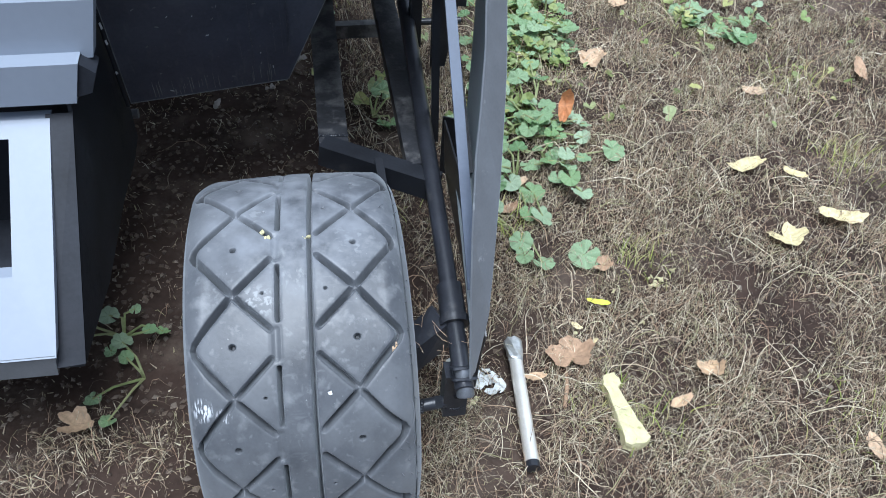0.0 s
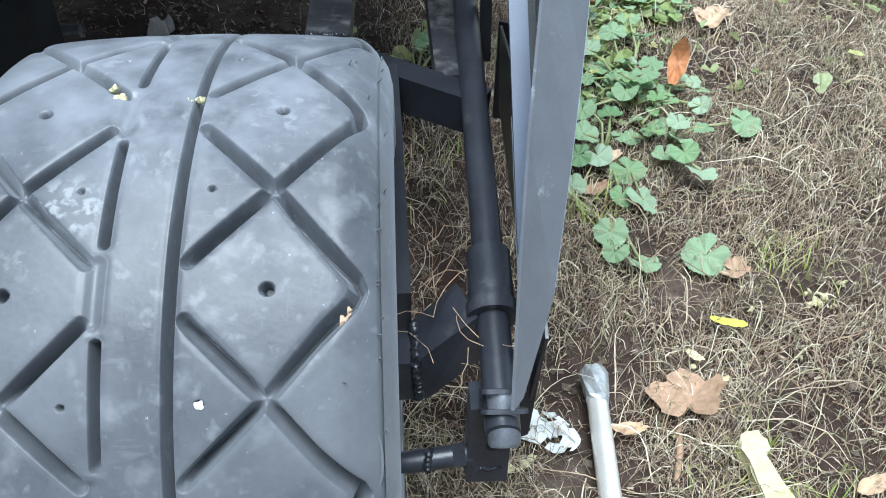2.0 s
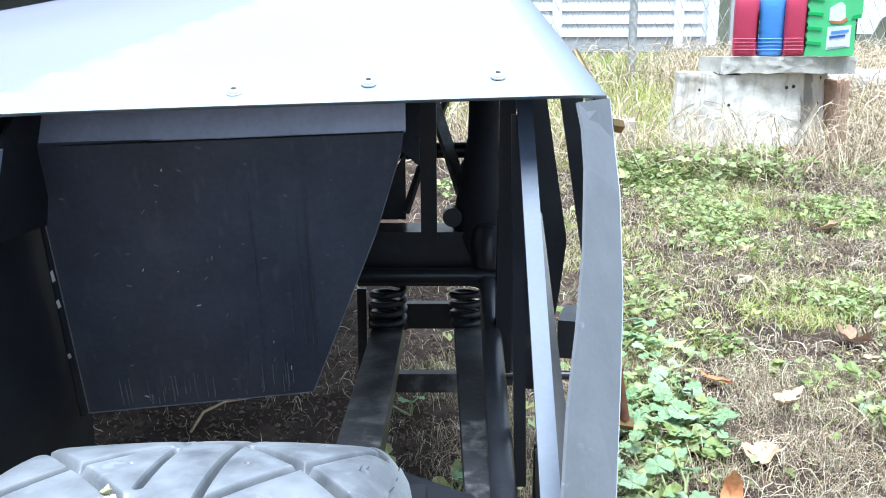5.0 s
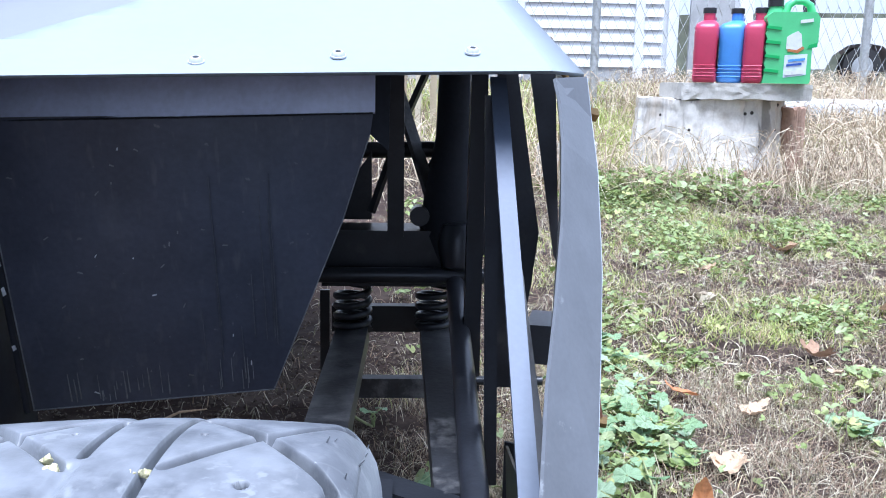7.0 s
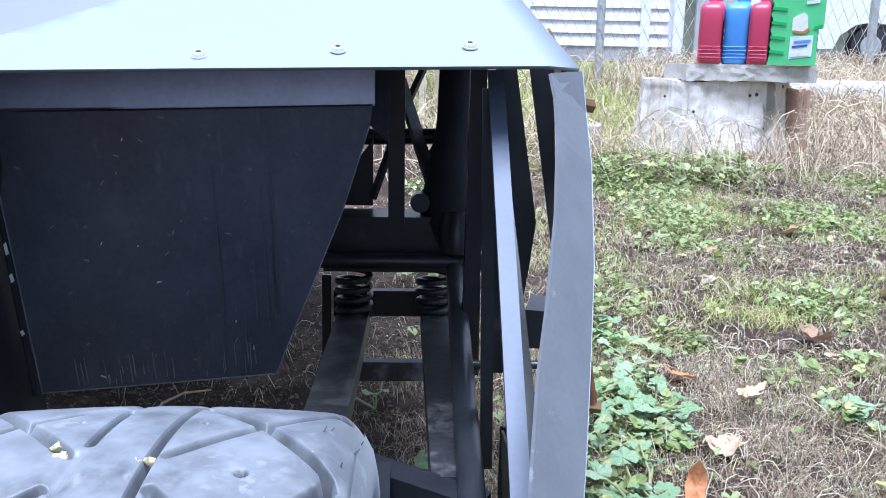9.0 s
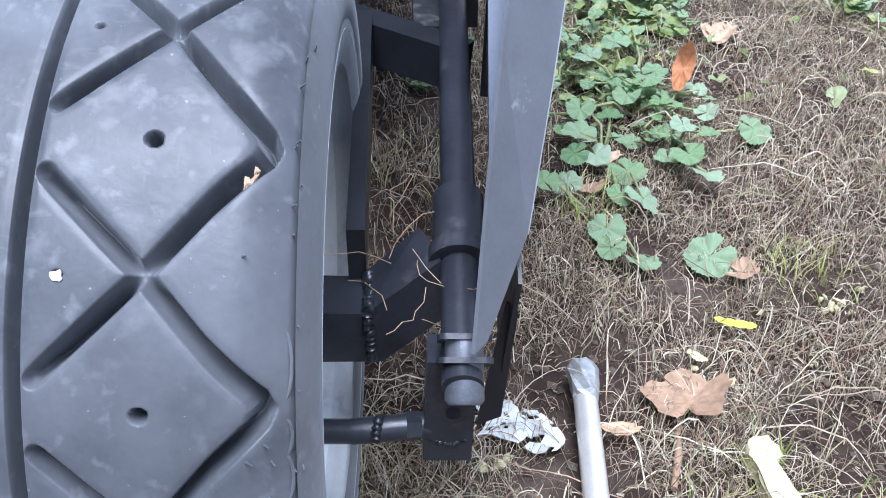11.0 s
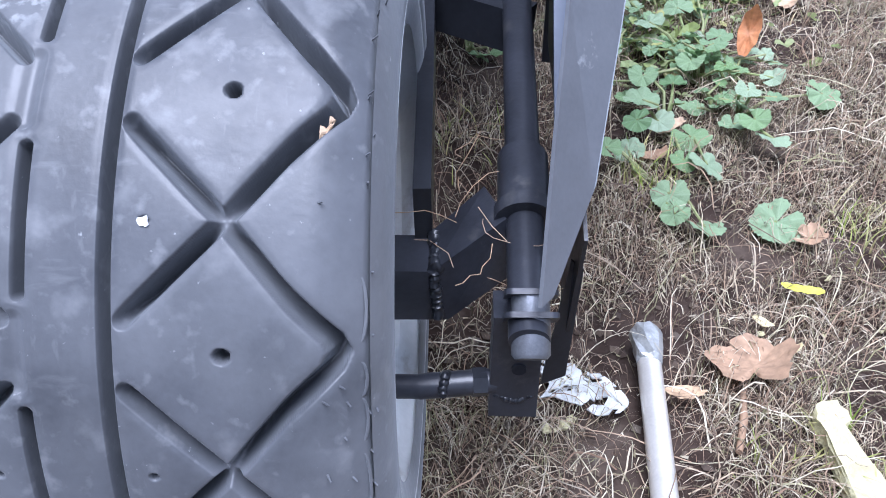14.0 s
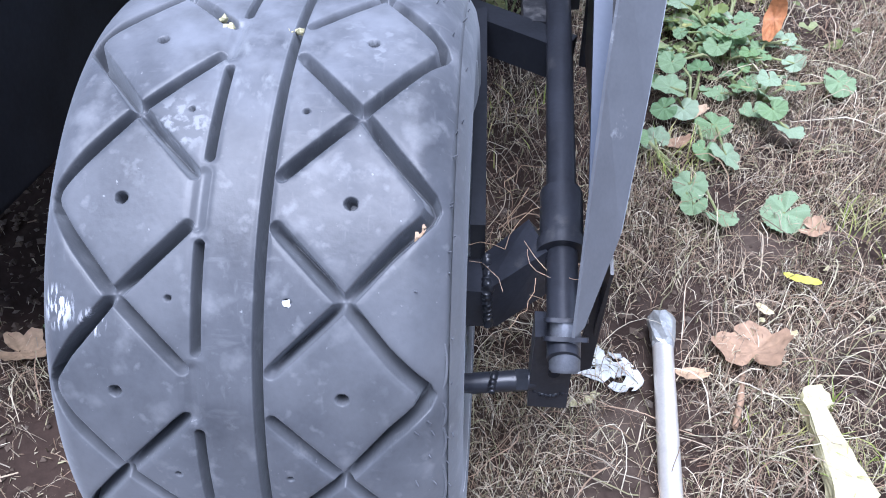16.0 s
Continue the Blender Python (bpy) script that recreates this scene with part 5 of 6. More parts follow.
def fence():
    f = thing("chain_link_fence", "galvanised chain-link fence behind dry weeds", "fence")
    bm = bmesh.new()
    pitch, z0, z1, x0, x1 = 0.115, 0.42, 2.9, -2.0, 8.5
    rows = int((z1 - z0) / pitch)
    for k in range(int(2 * (x1 - x0) / pitch)):
        pts = [(x0 + pitch * 0.5 * (k + (r + k) % 2), FY + (0.006 if (r + k) % 2 else -0.006), z0 + pitch * r) for r in range(rows + 1)]
        tube(pts, 0.0034, 3, bm, cap=False)
    tagged(part("mesh", bm, GALV, f), kind="stuff")
    for x in (-0.6, 2.05, 4.9, 7.6):
        part("post", tube([(x, FY + 0.05, 0.3), (x, FY + 0.05, 3.0)], 0.045, 14), GALV, f, smooth=60)
    part("rail", tube([(x0, FY + 0.05, 2.9), (x1, FY + 0.05, 2.9)], 0.03, 12), GALV, f, smooth=60)


fence()


def house():
    h = thing("house", "white clapboard house with a grey foundation behind the fence", "house")
    y = 21.0
    part("foundation", plate([(-9, y + 0.1, 0.2), (6.6, y + 0.1, 0.2), (6.6, y + 0.1, 1.16), (-9, y + 0.1, 1.16)], 0.3, (0, 1, 0)), FOUND, h)
    part("wall", plate([(-9, y + 0.15, 1.16), (6.6, y + 0.15, 1.16), (6.6, y + 0.15, 6.5), (-9, y + 0.15, 6.5)], 0.3, (0, 1, 0)), SIDING, h)
    for k in range(18):
        z = 1.16 + 0.30 * k
        part("clapboard", plate([(-9, y + 0.06, z), (6.2, y + 0.06, z), (6.2, y + 0.13, z + 0.31), (-9, y + 0.13, z + 0.31)], 0.03, (0, 1, 0)), SIDING, h)
    for x in (2.6, 5.5, 6.3):
        part("corner_board", plate([(x, y - 0.02, 0.9), (x + 0.22, y - 0.02, 0.9), (x + 0.22, y - 0.02, 6.5), (x, y - 0.02, 6.5)], 0.06, (0, 1, 0)), SIDING, h)
    part("doorway", plate([(6.9, y + 0.2, 0.8), (8.3, y + 0.2, 0.8), (8.3, y + 0.2, 5.0), (6.9, y + 0.2, 5.0)], 0.1, (0, 1, 0)), FOUND, h)
    part("roof", plate([(-9.5, y - 0.6, 6.4), (7.0, y - 0.6, 6.4), (7.0, y + 6, 9.0), (-9.5, y + 6, 9.0)], 0.2, (0, 0, 1)), FOUND, h)


house()
for x, w, m, lab in ((8.6, 0.18, DARKGLASS, "dark wooden post in the yard"), (7.2, 0.3, SIDING, "white post in the yard")):
    tagged(part("yard_post", beam([(x, 18.5, 0.6), (x, 18.5, 5.0)], w, w), m), lab, "post")
tagged(part("curb_board", beam([(2.8, 17.5, 0.72), (6.3, 17.5, 0.72)], 0.2, 0.1), FOUND), "pale board edging on the grass", "board")


def car():
    c = thing("parked_car", "white parked pickup beyond the fence", "car", at=(18.4, 29.0, 0.80))
    def side(pts, y, t, name, m, **k):
        return part(name, plate([(a, y, z) for a, z in pts], t, (0, 1, 0)), m, c, **k)
    body = [(-6.5, 0.55), (-4.4, 0.55), (-4.2, 1.0), (-3.7, 1.35), (-3.1, 1.45), (-2.5, 1.35), (-2.0, 1.0), (-1.8, 0.55), (5, 0.55), (5, 2.2), (2.0, 2.3), (-0.2, 2.3), (-6.5, 2.2)]
    side(body, 0, 3.4, "body", SIDING, bevel=0.05)
    side([(-0.2, 2.3), (2.0, 2.3), (1.6, 3.6), (0.3, 3.6)], 0.1, 3.2, "cabin", SIDING, bevel=0.08)
    side([(0.2, 2.5), (1.7, 2.5), (1.4, 3.4), (0.5, 3.4)], 0.06, 0.05, "window", DARKGLASS)
    for x in (-3.1, 3.4):
        w = new("wheel")
        w.parent = c
        w.location = (x * K, 0.05 * K, 0.66 * K)
        t = part("tyre", tube([(0, 0.0, 0), (0, 0.02, 0), (0, 0.45, 0)], [0.58, 0.66, 0.66], 40), TYRE_FAR, w, smooth=40)
        part("rim", tube([(0, -0.03, 0), (0, -0.02, 0), (0, 0.05, 0)], [0.30, 0.36, 0.36], 32), GALV, w, smooth=40)
    part("tail_light", plate([(-6.45, -0.02, 1.5), (-5.9, -0.02, 1.5), (-5.9, -0.02, 2.0), (-6.45, -0.02, 2.0)], 0.05, (0, 1, 0)), RED, c, "red light")


car()


def sack():
    bm = tube([(3.15, 7.6, 0.50), (3.3, 7.6, 0.52), (3.8, 7.55, 0.54), (4.4, 7.5, 0.53), (4.9, 7.45, 0.50), (5.0, 7.45, 0.48)], [0.03, 0.10, 0.12, 0.11, 0.10, 0.02], 24)
    for v in bm.verts:
        v.co += Vector((0, 0, 0.03)) * noise.noise(v.co * 7)
    return tagged(part("sack", bm, SACK, smooth=60), "rolled blue and white plastic sack behind the stump", "sack")


sack()
block = part("concrete_block", plate([(1.02, 5.5, 0.05), (1.42, 5.42, 0.05), (1.42, 5.42, 0.34), (1.02, 5.5, 0.34)], 0.4, (0.2, 1, 0)), CONCRETE, bevel=0.02)
tagged(block, "weathered concrete block in dry weeds", "block")
for k in range(7):
    x = -0.05 + 0.13 * k
    tagged(part("stake", beam([(x, 7.2 + 0.05 * (k % 2), 0.15), (x + 0.02, 7.2, 1.9)], 0.055, 0.03), REED), "pale dry wooden stake in the weeds", "stake", "stakes")

# distance
bd = []
for k in range(25):
    a = math.pi * k / 24
    bd.append((120 * math.cos(a), 120 * math.sin(a) - 2))
link_b = link("backdrop", [(x, y, -5) for x, y in bd] + [(x, y, 9 + 3 * noise.noise(Vector((x * 0.05, y * 0.05, 0)))) for x, y in bd],
              [(k, k + 1, 26 + k, 25 + k) for k in range(24)], FOLIAGE)
tagged(link_b, "far line of trees", "backdrop", kind="structure")


# ---- ground cover ----
def vnoise(x, y, s, o):
    return np.array([noise.noise(Vector((a * s, b * s, o))) for a, b in zip(x, y)])


def gz(x, y):
    return np.array([ground_z(a, b) for a, b in zip(x, y)])


def strand_lines(x, y, head, length, bend, rng, segs):
    """The middle lines of thin curved strands that lie on the ground."""
    n = len(x)
    t = np.linspace(0, 1, segs + 1)
    z0 = gz(x, y)
    ang = head[:, None] + bend[:, None] * t[None, :] + np.cumsum(rng.normal(0, 0.17, (n, segs + 1)), 1)
    step = length[:, None] / segs
    dx = np.cumsum(np.cos(ang) * step, 1) - np.cos(ang[:, :1]) * step
    dy = np.cumsum(np.sin(ang) * step, 1) - np.sin(ang[:, :1]) * step
    return x[:, None] + dx, y[:, None] + dy, z0, ang, t


def strands(name, x, y, rng, length, width, lift, mat, label, segs=5, curl=1.6):
    n = len(x)
    head, bend = rng.uniform(0, 2 * math.pi, n), rng.normal(0, curl, n)
    L = rng.uniform(*length, n)
    px, py, z0, ang, t = strand_lines(x, y, head, L, bend, rng, segs)
    up = rng.uniform(*lift, n)
    ph = rng.uniform(0.6, 1.4, n)
    pz = z0[:, None] + 0.003 + up[:, None] * np.sin(math.pi * np.clip(t[None, :] * ph[:, None], 0, 1)) + rng.normal(0, 0.002, (n, segs + 1))
    W = rng.uniform(*width, n)[:, None] * (1 - 0.6 * t[None, :] ** 2)
    roll = rng.uniform(-0.9, 0.9, n)[:, None]
    sx, sy, sz = -np.sin(ang) * np.cos(roll), np.cos(ang) * np.cos(roll), np.sin(roll) * np.ones_like(ang)
    a = np.stack([px - sx * W / 2, py - sy * W / 2, pz - sz * W / 2], -1)
    b = np.stack([px + sx * W / 2, py + sy * W / 2, pz + sz * W / 2], -1)
    return pack(name, a, b, mat, label)


def blades(name, x, y, rng, height, width, lean, mat, label, segs=4, category="grass"):
    n = len(x)
    h = rng.uniform(*height, n)
    dirn = rng.uniform(0, 2 * math.pi, n)
    ln = rng.uniform(*lean, n) * h
    t = np.linspace(0, 1, segs + 1)
    z0 = gz(x, y)
    px = x[:, None] + np.cos(dirn)[:, None] * ln[:, None] * t[None, :] ** 2
    py = y[:, None] + np.sin(dirn)[:, None] * ln[:, None] * t[None, :] ** 2
    pz = z0[:, None] - 0.005 + h[:, None] * (t[None, :] - 0.25 * (ln / h)[:, None] * t[None, :] ** 2)
    W = rng.uniform(*width, n)[:, None] * (1 - 0.9 * t[None, :] ** 1.5)
    f = dirn + rng.uniform(1.0, 2.1, n)
    sx, sy = np.cos(f)[:, None], np.sin(f)[:, None]
    a = np.stack([px - sx * W / 2, py - sy * W / 2, pz], -1)
    b = np.stack([px + sx * W / 2, py + sy * W / 2, pz], -1)
    return pack(name, a, b, mat, label, category)


def pack(name, a, b, mat, label, category="grass"):
    n, m, _ = a.shape
    v = np.stack([a, b], 2).reshape(-1, 3)
    i = np.arange(n)[:, None] * (2 * m) + 2 * np.arange(m - 1)[None, :]
    q = np.stack([i, i + 1, i + 3, i + 2], -1).reshape(-1, 4)
    return tagged(link(name, v, q.tolist(), mat), label, category, kind="stuff")


rng = np.random.default_rng(11)


def scatter(n, x0, x1, y0, y1, keep):
    x, y = rng.uniform(x0, x1, n), rng.uniform(y0, y1, n)
    ok = keep(x, y) > rng.uniform(0, 1, n)
    return x[ok], y[ok]


PATCHES = [(1.42, 4.5, 0.34, 0.62, 1.0), (1.40, 3.62, 0.26, 0.38, 1.0), (1.36, 3.05, 0.20, 0.28, 0.7), (2.10, 3.60, 0.30, 0.40, 0.9), (2.85, 4.8, 0.28, 0.5, 0.9), (1.85, 4.95, 0.26, 0.30, 1.0),
           (1.50, 2.18, 0.17, 0.24, 0.9), (0.84, 2.27, 0.11, 0.26, 0.9), (0.88, 1.83, 0.11, 0.14, 0.8), (1.32, 1.60, 0.07, 0.10, 0.8), (1.15, 1.29, 0.07, 0.09, 0.8), (1.09, 1.51, 0.09, 0.08, 0.7),
           (0.72, 1.78, 0.10, 0.16, 0.9), (0.64, 1.38, 0.10, 0.18, 1.0), (0.60, 1.12, 0.11, 0.17, 1.0), (0.54, 0.90, 0.10, 0.13, 1.0), (2.75, 3.2, 0.25, 0.3, 0.7)]


def green_mask(x, y):
    """Where weeds grow: in ragged patches, with worn bare soil between."""
    ragged = 0.55 * vnoise(x, y, 5.0, 5.0) + 0.45 * vnoise(x, y, 13.0, 8.0)
    m = np.full_like(x, 0.02)
    for px, py, rx, ry, thick in PATCHES:
        d = np.hypot((x - px) / rx, (y - py) / ry) + ragged
        m = np.maximum(m, thick * np.clip((1.25 - d) / 0.8, 0, 1))
    return m * np.clip(0.66 + 1.5 * vnoise(x, y, 9.0, 14.0) + 0.8 * vnoise(x, y, 22.0, 3.0), 0.06, 1)


under = lambda x, y: np.where((x > -0.9) & (x < 0.14) & (y > 0.1), 0.18, np.where((x < 0.30) & (y > 0.12), 0.45, 1.0))
# litter
x, y = scatter(185000, -0.6, 1.7, -0.5, 1.7, lambda x, y: under(x, y) * np.where(x > 0.05, 1.0, np.where(y < 0.15, 0.55, 0.12)) * np.clip(0.50 + 1.5 * vnoise(x, y, 7.0, 9.0) + 0.9 * vnoise(x, y, 2.2, 33.0), 0.12, 1))
strands("dry_litter", x, y, rng, (0.008, 0.055), (0.0005, 0.0013), (0.001, 0.032), STRAW, "tangle of thin dry grass stalks on soil", 4, 0.9)
x, y = scatter(9000, -0.6, 1.4, -0.5, 1.2, lambda x, y: under(x, y) * (0.1 + 0.9 * (x > 0.05)) * np.clip(0.5 + 1.5 * vnoise(x, y, 4.0, 19.0), 0.1, 1))
strands("dry_litter", x, y, rng, (0.05, 0.15), (0.0009, 0.0019), (0.010, 0.050), STRAW, "long curled dry stalks on soil", 7, 1.1)
x, y = scatter(88000, -0.5, 4.5, 1.4, 6.0, lambda x, y: under(x, y) * np.clip(0.65 + 1.0 * vnoise(x, y, 3.0, 9.0), 0.25, 1))
strands("dry_litter", x, y, rng, (0.02, 0.09), (0.0012, 0.0030), (0.002, 0.040), STRAW, "dry grass stalks lying among weeds", 4)
# small chaff, seed heads and crumbs
x, y = scatter(60000, -0.9, 1.9, -0.6, 1.9, lambda x, y: (0.2 + 0.8 * under(x, y)) * np.clip(0.6 + 1.2 * vnoise(x, y, 5.0, 29.0), 0.15, 1))
strands("chaff", x, y, rng, (0.003, 0.013), (0.0011, 0.0034), (0.001, 0.022), CHAFF, "small chaff and seed husks on soil", 1)


def crumbs(name, x, y, size, mat, label):
    n = len(x)
    base = np.array([(1, 0, 0), (-1, 0, 0), (0, 1, 0), (0, -1, 0), (0, 0, 1), (0, 0, -1)], float)
    tri = np.array([(0, 2, 4), (2, 1, 4), (1, 3, 4), (3, 0, 4), (2, 0, 5), (1, 2, 5), (3, 1, 5), (0, 3, 5)])
    s = rng.uniform(*size, n)[:, None, None] * rng.uniform(0.6, 1.3, (n, 6, 1))
    a = rng.uniform(0, 6.3, n)
    c, sn = np.cos(a), np.sin(a)
    v = base[None] * s * np.array([1, 0.8, 0.6])
    vx, vy = v[..., 0] * c[:, None] - v[..., 1] * sn[:, None], v[..., 0] * sn[:, None] + v[..., 1] * c[:, None]
    v = np.stack([vx + x[:, None], vy + y[:, None], v[..., 2] + (gz(x, y) + 0.002)[:, None]], -1)
    f = (np.arange(n)[:, None, None] * 6 + tri[None]).reshape(-1, 3)
    return tagged(link(name, v.reshape(-1, 3), f.tolist(), mat), label, "soil", kind="stuff")


x, y = scatter(26000, -0.9, 2.0, -0.6, 2.4, lambda x, y: np.where((x < 0.3) & (y > 0.1), 1.0, 0.5))
crumbs("soil_crumbs", x, y, (0.002, 0.009), CRUMBS, "loose soil crumbs and grit")


# mallow leaves: a round, lobed and pleated blade
def mallow_blade(size, seed, rim=84, rings=3):
    r_ = random.Random(seed)
    bm = bmesh.new()
    c = bm.verts.new((0, 0, 0))
    lobes = 7
    last = None
    cup = r_.uniform(-0.08, 0.14)
    for r in range(1, rings + 1):
        f = r / rings
        ring = []
        for k in range(rim + 1):
            a = math.radians(-170 + 340 * k / rim)
            lobe = abs(math.sin((a + math.radians(170)) / math.radians(340) * math.pi * lobes))
            out = size * f * (0.88 + 0.09 * lobe ** 0.7 * (0.5 + 0.5 * f) + 0.030 * math.cos(28 * (a + math.radians(170)) * 360 / 340) * (r == rings))
            z = size * (cup * f * f + 0.15 * f * (lobe - 0.5) + 0.14 * f * math.sin(2 * a + seed))
            ring.append(bm.verts.new((out * math.cos(a), out * math.sin(a), z)))
        for k in range(rim):
            if last is None:
                bm.faces.new((c, ring[k], ring[k + 1]))
            else:
                bm.faces.new((last[k], ring[k], ring[k + 1], last[k + 1]))
        last = ring
    return bm


BLADES = []
for k in range(5):
    bm = mallow_blade(1.0, k + 1)
    bmesh.ops.recalc_face_normals(bm, faces=bm.faces)
    for f in bm.faces:
        f.smooth = True
    me = bpy.data.meshes.new("leaf")
    bmesh.ops.scale(bm, vec=(K, K, K), verts=bm.verts)
    bm.to_mesh(me)
    bm.free()
    me.materials.append(MALLOW)
    BLADES.append(me)


def mallow_plant(px, py, leaves, label):
    """leaves: (x, y, height, radius) of each blade; a stalk runs from the plant's foot to each."""
    plant = thing("mallow_plant", label, "weed", "mallow plants", on_ground(px, py))
    base = Vector(on_ground(px, py))
    r_ = random.Random(int(px * 1000 + py * 77))
    for (lx, ly, h, s) in leaves:
        top = Vector(on_ground(lx, ly, h))
        leaf = new("leaf", r_.choice(BLADES))
        leaf.parent = plant
        face = math.degrees(math.atan2(ly - py, lx - px))
        leaf.matrix_basis = pose(*((top - base) * K), r_.uniform(-28, 18), r_.uniform(-24, 24), face + r_.uniform(-40, 40)) @ Matrix.Diagonal((s * 1.02, s * 1.02, s * 1.02, 1))
        mid = base.lerp(top, 0.5) + Vector((r_.uniform(-0.02, 0.02), r_.uniform(-0.02, 0.02), h * 0.35))
        st = part("stalk", tube([Vector((0, 0, 0)), mid - base, top - base], [0.0028, 0.0024, 0.0018], 6), STALK, plant)
    return plant


mallow_plant(0.455, 0.50, [(0.454, 0.437, 0.03, 0.026), (0.455, 0.399, 0.03, 0.020), (0.490, 0.382, 0.025, 0.026), (0.417, 0.548, 0.03, 0.023), (0.379, 0.522, 0.05, 0.024)], "green mallow with round pleated leaves on dry grass")
mallow_plant(0.60, 0.44, [(0.583, 0.395, 0.022, 0.034)], "single round mallow leaf on dry grass")
mallow_plant(0.49, 0.66, [(0.451, 0.663, 0.05, 0.030), (0.436, 0.612, 0.04, 0.022), (0.467, 0.613, 0.04, 0.025), (0.513, 0.591, 0.03, 0.030), (0.517, 0.508, 0.03, 0.028), (0.488, 0.521, 0.03, 0.020), (0.509, 0.729, 0.05, 0.022), (0.515, 0.665, 0.05, 0.017), (0.471, 0.767, 0.05, 0.022)], "green mallow with round pleated leaves beside the buggy")
mallow_plant(0.61, 0.70, [(0.611, 0.661, 0.04, 0.024), (0.604, 0.609, 0.05, 0.024), (0.620, 0.567, 0.04, 0.026), (0.612, 0.683, 0.06, 0.021), (0.652, 0.671, 0.05, 0.018), (0.567, 0.676, 0.05, 0.021), (0.583, 0.634, 0.03, 0.022), (0.735, 0.710, 0.03, 0.030)], "green mallow with round pleated leaves and trailing stalks")
mallow_plant(0.58, 0.86, [(0.544, 0.780, 0.06, 0.024), (0.504, 0.933, 0.06, 0.027), (0.561, 0.985, 0.06, 0.029), (0.604, 1.039, 0.06, 0.024), (0.606, 0.857, 0.06, 0.023), (0.617, 0.986, 0.05, 0.023), (0.571, 0.888, 0.05, 0.020), (0.660, 0.847, 0.04, 0.019), (0.692, 0.806, 0.04, 0.017)], "green mallow with round pleated leaves among dry stalks")
r9 = random.Random(21)
for k in range(24):
    cx, cy, rx, ry, _ = PATCHES[(12, 13, 13, 14, 14, 15)[k % 6]]
    px, py = cx + rx * r9.uniform(-1, 1), cy + ry * r9.uniform(-1, 1)
    mallow_plant(px, py, [(px + r9.gauss(0, 0.05), py + r9.gauss(0, 0.05), r9.uniform(0.015, 0.07), r9.uniform(0.011, 0.025)) for _ in range(7)], "low green mallow weed among dry grass")
for k in range(4):
    px, py = 0.46 + 0.20 * r9.random(), 0.64 + 0.22 * r9.random()
    mallow_plant(px, py, [(px + r9.gauss(0, 0.04), py + r9.gauss(0, 0.04), r9.uniform(0.01, 0.04), r9.uniform(0.010, 0.018)) for _ in range(4)], "small green mallow beside the buggy flange")
for px, py, n, lo, hi in ((-0.345, 0.30, 7, 0.010, 0.020), (-0.30, 0.20, 4, 0.014, 0.022), (0.188, 0.932, 5, 0.018, 0.034), (0.094, 1.334, 4, 0.014, 0.024), (1.21, 1.20, 7, 0.016, 0.028), (1.12, 1.29, 6, 0.014, 0.026), (1.30, 1.25, 6, 0.014, 0.026)):
    mallow_plant(px, py, [(px + r9.gauss(0, 0.045), py + r9.gauss(0, 0.045), r9.uniform(0.015, 0.05), r9.uniform(lo, hi)) for _ in range(n)], "low green mallow weed on bare soil")


def leaf_field(name, x, y, size, lift, mat, label):
    """Many small lobed weed leaves, as one object."""
    n, rim = len(x), 11
    a = np.radians(np.linspace(-150, 150, rim))
    lob = 0.70 + 0.30 * np.abs(np.sin(np.linspace(0, math.pi * 3, rim)))
    s = rng.uniform(*size, n)
    yaw, tx, ty = rng.uniform(0, 6.3, n), np.clip(rng.normal(0, 0.42, n), -0.7, 0.7), np.clip(rng.normal(0, 0.42, n), -0.7, 0.7)
    lx = np.concatenate([[0], lob * np.cos(a)])[None] * s[:, None]
    ly = np.concatenate([[0], lob * np.sin(a)])[None] * s[:, None]
    lz = np.concatenate([[0], 0.22 + 0.1 * np.sin(np.arange(rim) * 2.2)])[None] * s[:, None] + lx * np.tan(tx)[:, None] * 0.8 + ly * np.tan(ty)[:, None] * 0.8
    cx, sx = np.cos(yaw)[:, None], np.sin(yaw)[:, None]
    z = gz(x, y) + rng.uniform(*lift, n)
    v = np.stack([x[:, None] + lx * cx - ly * sx, y[:, None] + lx * sx + ly * cx, z[:, None] + np.clip(lz, -0.03, 0.08)], -1)
    k = np.arange(rim - 1)
    f = np.arange(n)[:, None, None] * (rim + 1) + np.stack([0 * k, k + 1, k + 2], -1)[None]
    return tagged(link(name, v.reshape(-1, 3), f.reshape(-1, 3).tolist(), mat), label, "weeds", kind="stuff")


x, y = scatter(80000, 0.35, 3.6, 0.75, 5.6, green_mask)
leaf_field("weed_leaves", x, y, (0.006, 0.020), (0.004, 0.050), MALLOW_FAR, "low green weeds with small lobed leaves")
x, y = scatter(700, 0.05, 0.35, 0.95, 4.5, lambda x, y: np.clip(vnoise(x, y, 2.5, 3.0) * 2 + 0.1, 0, 1))
leaf_field("weed_leaves", x, y, (0.010, 0.024), (0.012, 0.06), MALLOW_FAR, "green weeds under the buggy frame")

x, y = scatter(14000, 0.35, 4.0, 0.7, 5.0, lambda x, y: 0.2 + 0.6 * green_mask(x, y))
strands("dry_stems", x, y, rng, (0.04, 0.17), (0.0011, 0.0026), (0.01, 0.055), STRAW, "thin dry stems standing among weeds", 5)
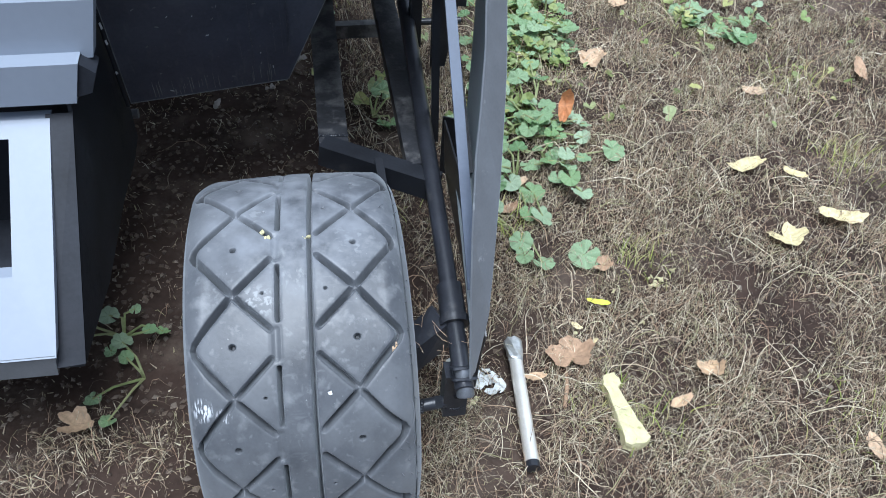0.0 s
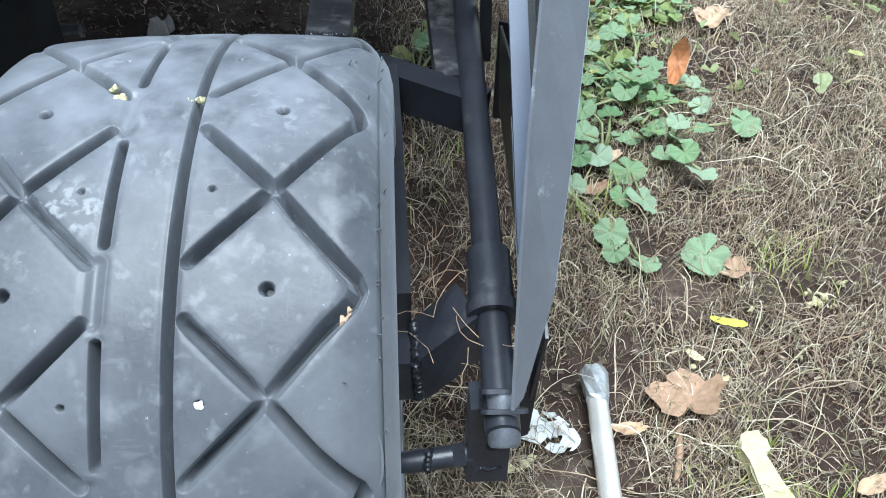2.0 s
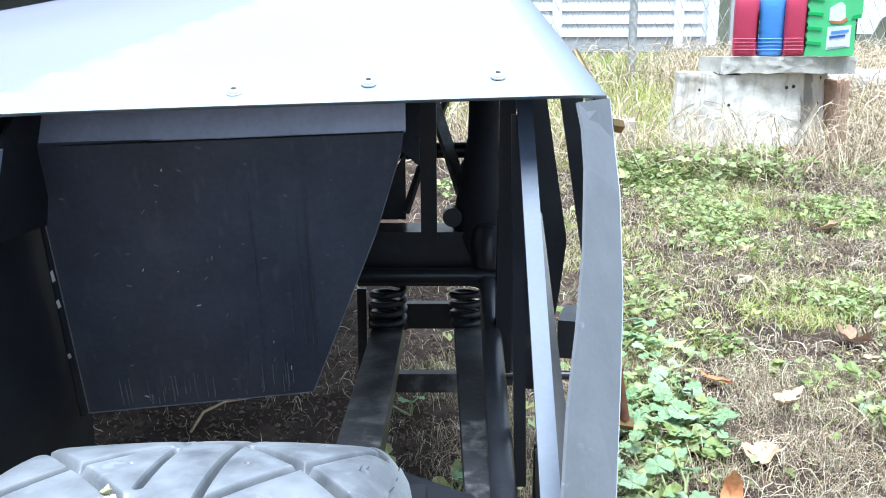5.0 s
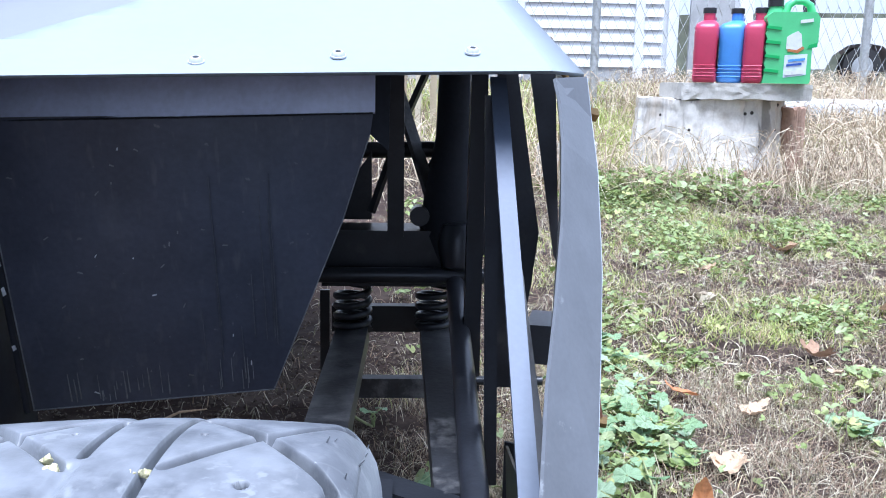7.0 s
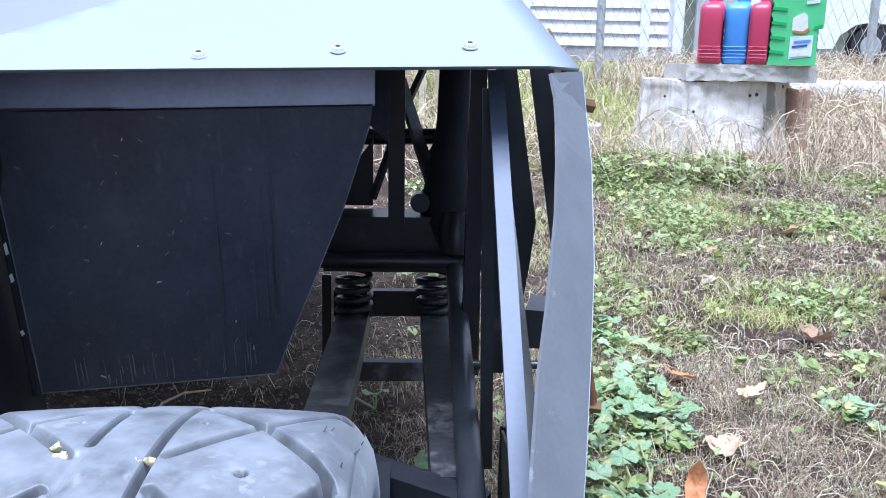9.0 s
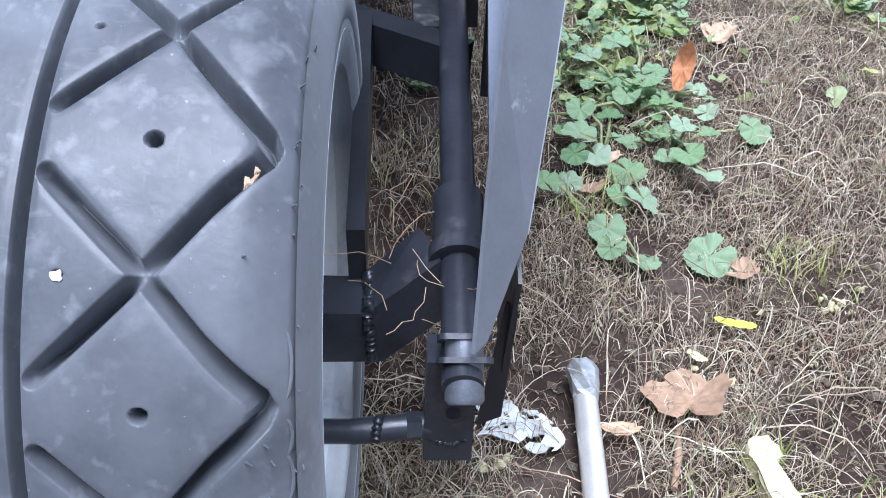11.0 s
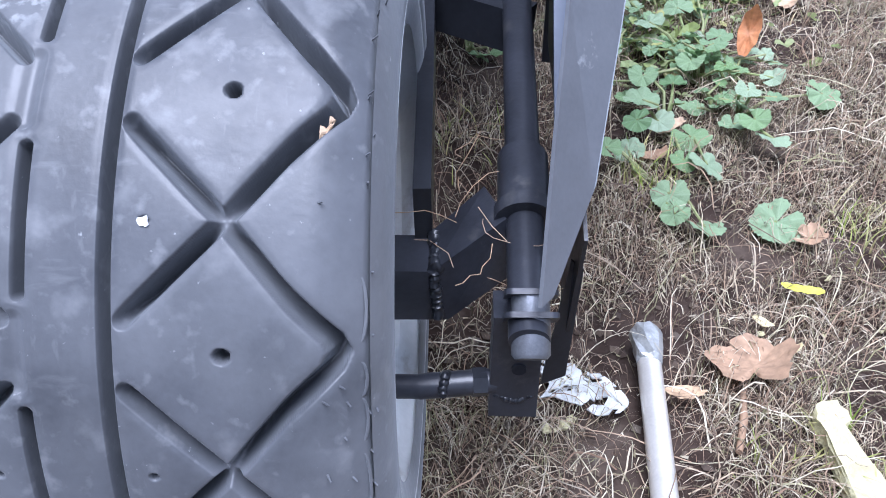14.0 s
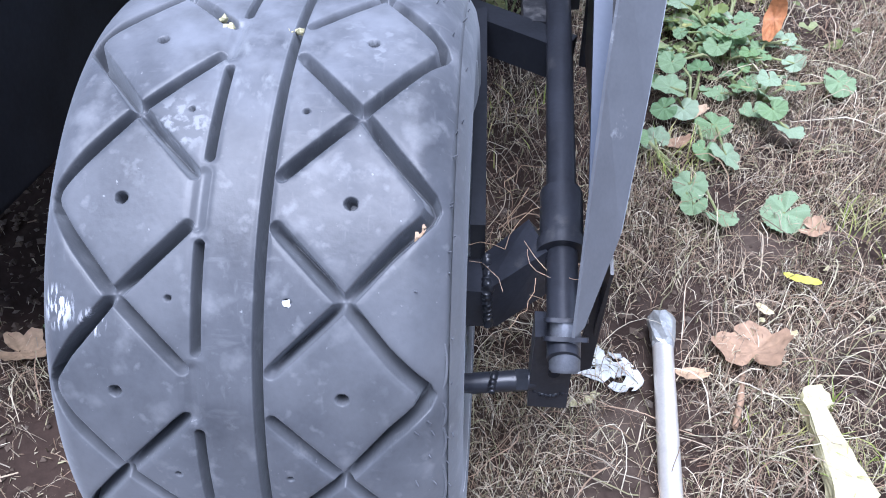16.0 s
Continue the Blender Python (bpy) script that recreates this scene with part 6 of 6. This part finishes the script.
# green grass
def grass_mask(x, y):
    """Thin grass: round the weed patches, and a yellowed stretch beside the clod."""
    strip = np.clip((y - 1.3 - 0.45 * (x - 0.5)) / 0.6, 0, 1) * np.clip(0.10 + 0.9 * vnoise(x, y, 1.5, 2.0) + 0.9 * vnoise(x, y, 5.0, 4.0), 0.01, 1)
    pale = 0.9 * np.clip(1.3 - np.hypot((x - 1.24) / 0.20, (y - 2.12) / 0.18) + 0.5 * vnoise(x, y, 9.0, 4.0), 0, 1)
    return np.maximum(np.maximum(0.7 * strip, 0.8 * green_mask(x, y)), pale)


x, y = scatter(230000, 0.35, 3.8, 0.9, 5.8, grass_mask)
blades("green_grass", x, y, rng, (0.015, 0.060), (0.0016, 0.0040), (0.4, 1.5), GRASS, "short green grass among weeds", 3)
tx, ty = [], []
for cx, cy, n, r in ((0.705, 0.385, 90, 0.035), (0.545, 0.060, 26, 0.03), (0.500, 0.015, 24, 0.03), (0.43, 0.50, 60, 0.025), (0.44, 0.53, 30, 0.025), (0.135, 1.60, 80, 0.06), (0.16, 0.62, 60, 0.05), (0.02, 0.62, 30, 0.03), (1.32, 0.652, 110, 0.05), (1.335, 0.99, 120, 0.06), (0.98, -0.05, 60, 0.05), (0.60, 0.0, 40, 0.04), (1.3, 0.2, 60, 0.05)):
    tx += list(rng.normal(cx, r, n))
    ty += list(rng.normal(cy, r, n))
blades("grass_tufts", np.array(tx), np.array(ty), rng, (0.02, 0.060), (0.0016, 0.0032), (0.2, 0.9), GRASS, "small tufts of bright green grass")
# far grass beyond the fence
x, y = scatter(16000, -1, 7.0, 6.6, 15.0, lambda x, y: np.ones_like(x))
blades("far_grass", x, y, rng, (0.08, 0.20), (0.012, 0.022), (0.2, 0.8), GRASS, "green lawn beyond the fence", 3)
x, y = scatter(9000, 0.3, 2.1, 5.5, 7.6, lambda x, y: np.clip((y - 5.4) / 0.8, 0, 1) * np.clip(0.6 + vnoise(x, y, 2.0, 5.0), 0.1, 1))
blades("green_grass", x, y, rng, (0.08, 0.30), (0.005, 0.010), (0.3, 1.1), GRASS, "taller green grass by the fence", 3)
# tall dry weeds round the stump and along the fence
x, y = scatter(9000, 0.2, 6.5, 4.9, 8.9, lambda x, y: np.clip(np.where(y > 6.2, np.where(x < SX - 0.3, 0.45, 0.9), 0.3) + np.where((x < SX - 0.55) & (y > 5.2) & (y < 6.2), 0.4, 0) - np.where((np.abs(x - SX) < 0.8) & (y < SY + 0.5), 1.0, 0) - np.where((x < SX) & (y > 6.6), 0.55, 0), 0.01, 1))
blades("tall_dry_grass", x, y, rng, (0.12, 0.60), (0.005, 0.011), (0.3, 1.2), REED, "tall dry straw-coloured weeds along the fence", 5)
x, y = scatter(9000, -0.5, 7.0, 5.0, 9.5, lambda x, y: np.where((np.abs(x - SX) < 0.85) & (y < SY + 0.4), 0.03, np.where(y > 6.0, np.where(x < SX, 0.22, 1.0), 0.4)))
strands("dry_tangle", x, y, rng, (0.3, 0.9), (0.005, 0.010), (0.05, 0.45), REED, "tangled dry weed stems along the fence", 6)
x, y = scatter(5200, SX - 1.2, SX + 1.5, 4.75, 5.45, lambda x, y: np.clip(1 - np.abs(y - 5.2) / 0.4 + 0.8 * vnoise(x, y, 3.0, 8.0), 0.05, 1))
strands("dry_litter", x, y, rng, (0.06, 0.28), (0.003, 0.007), (0.01, 0.13), STRAW, "brown dry debris heaped at the foot of the stump", 5, 0.9)
x, y = scatter(620, SX - 1.3, SX + 1.4, 4.6, 5.35, lambda x, y: np.ones_like(x))
strands("dry_stems", x, y, rng, (0.25, 0.7), (0.003, 0.006), (0.08, 0.42), REED, "thin dry weed stems before the stump", 6)
x, y = scatter(1100, SX - 1.2, SX - 0.1, 4.3, 5.15, lambda x, y: np.clip(vnoise(x, y, 2.0, 6.0) * 2 + 0.5, 0, 1))
leaf_field("weed_leaves", x, y, (0.012, 0.030), (0.02, 0.17), MALLOW_FAR, "leafy green weeds at the foot of the stump")
# thin stalks caught on the links
r3 = random.Random(6)
for k in range(9):
    a = Vector((0.18 + r3.uniform(0, 0.05), r3.uniform(-0.03, 0.10), 0.285 + r3.uniform(-0.03, 0.03)))
    pts = [a]
    d = Vector((r3.uniform(-1, 1), r3.uniform(-1, 1), r3.uniform(-0.3, 0.3))).normalized()
    for s in range(6):
        d = (d + Vector([r3.uniform(-0.5, 0.5) for _ in range(3)])).normalized()
        pts.append(pts[-1] + d * 0.018)
    tagged(part("dry_stalk", tube(pts, 0.0003, 5), LEAF_TAN), "thin dry grass stalk caught on the suspension links", "stalk", "caught stalks")
# thin litter farther out, dying away over the bare soil
beyond = lambda x, y: np.where((x > -0.6) & (x < 4.5) & (y > -0.5) & (y < 6.0), 0.0, np.clip(1.1 - np.hypot(np.maximum(0, np.maximum(-0.6 - x, x - 4.5)), np.maximum(0, -0.5 - y)) / 2.2, 0, 1) * np.clip(0.6 + vnoise(x, y, 1.2, 12.0), 0.05, 1))
x, y = scatter(26000, -3.0, 6.7, -2.7, 6.0, beyond)
strands("dry_litter", x, y, rng, (0.03, 0.12), (0.002, 0.005), (0.002, 0.04), STRAW, "thin dry grass litter on bare soil", 4)
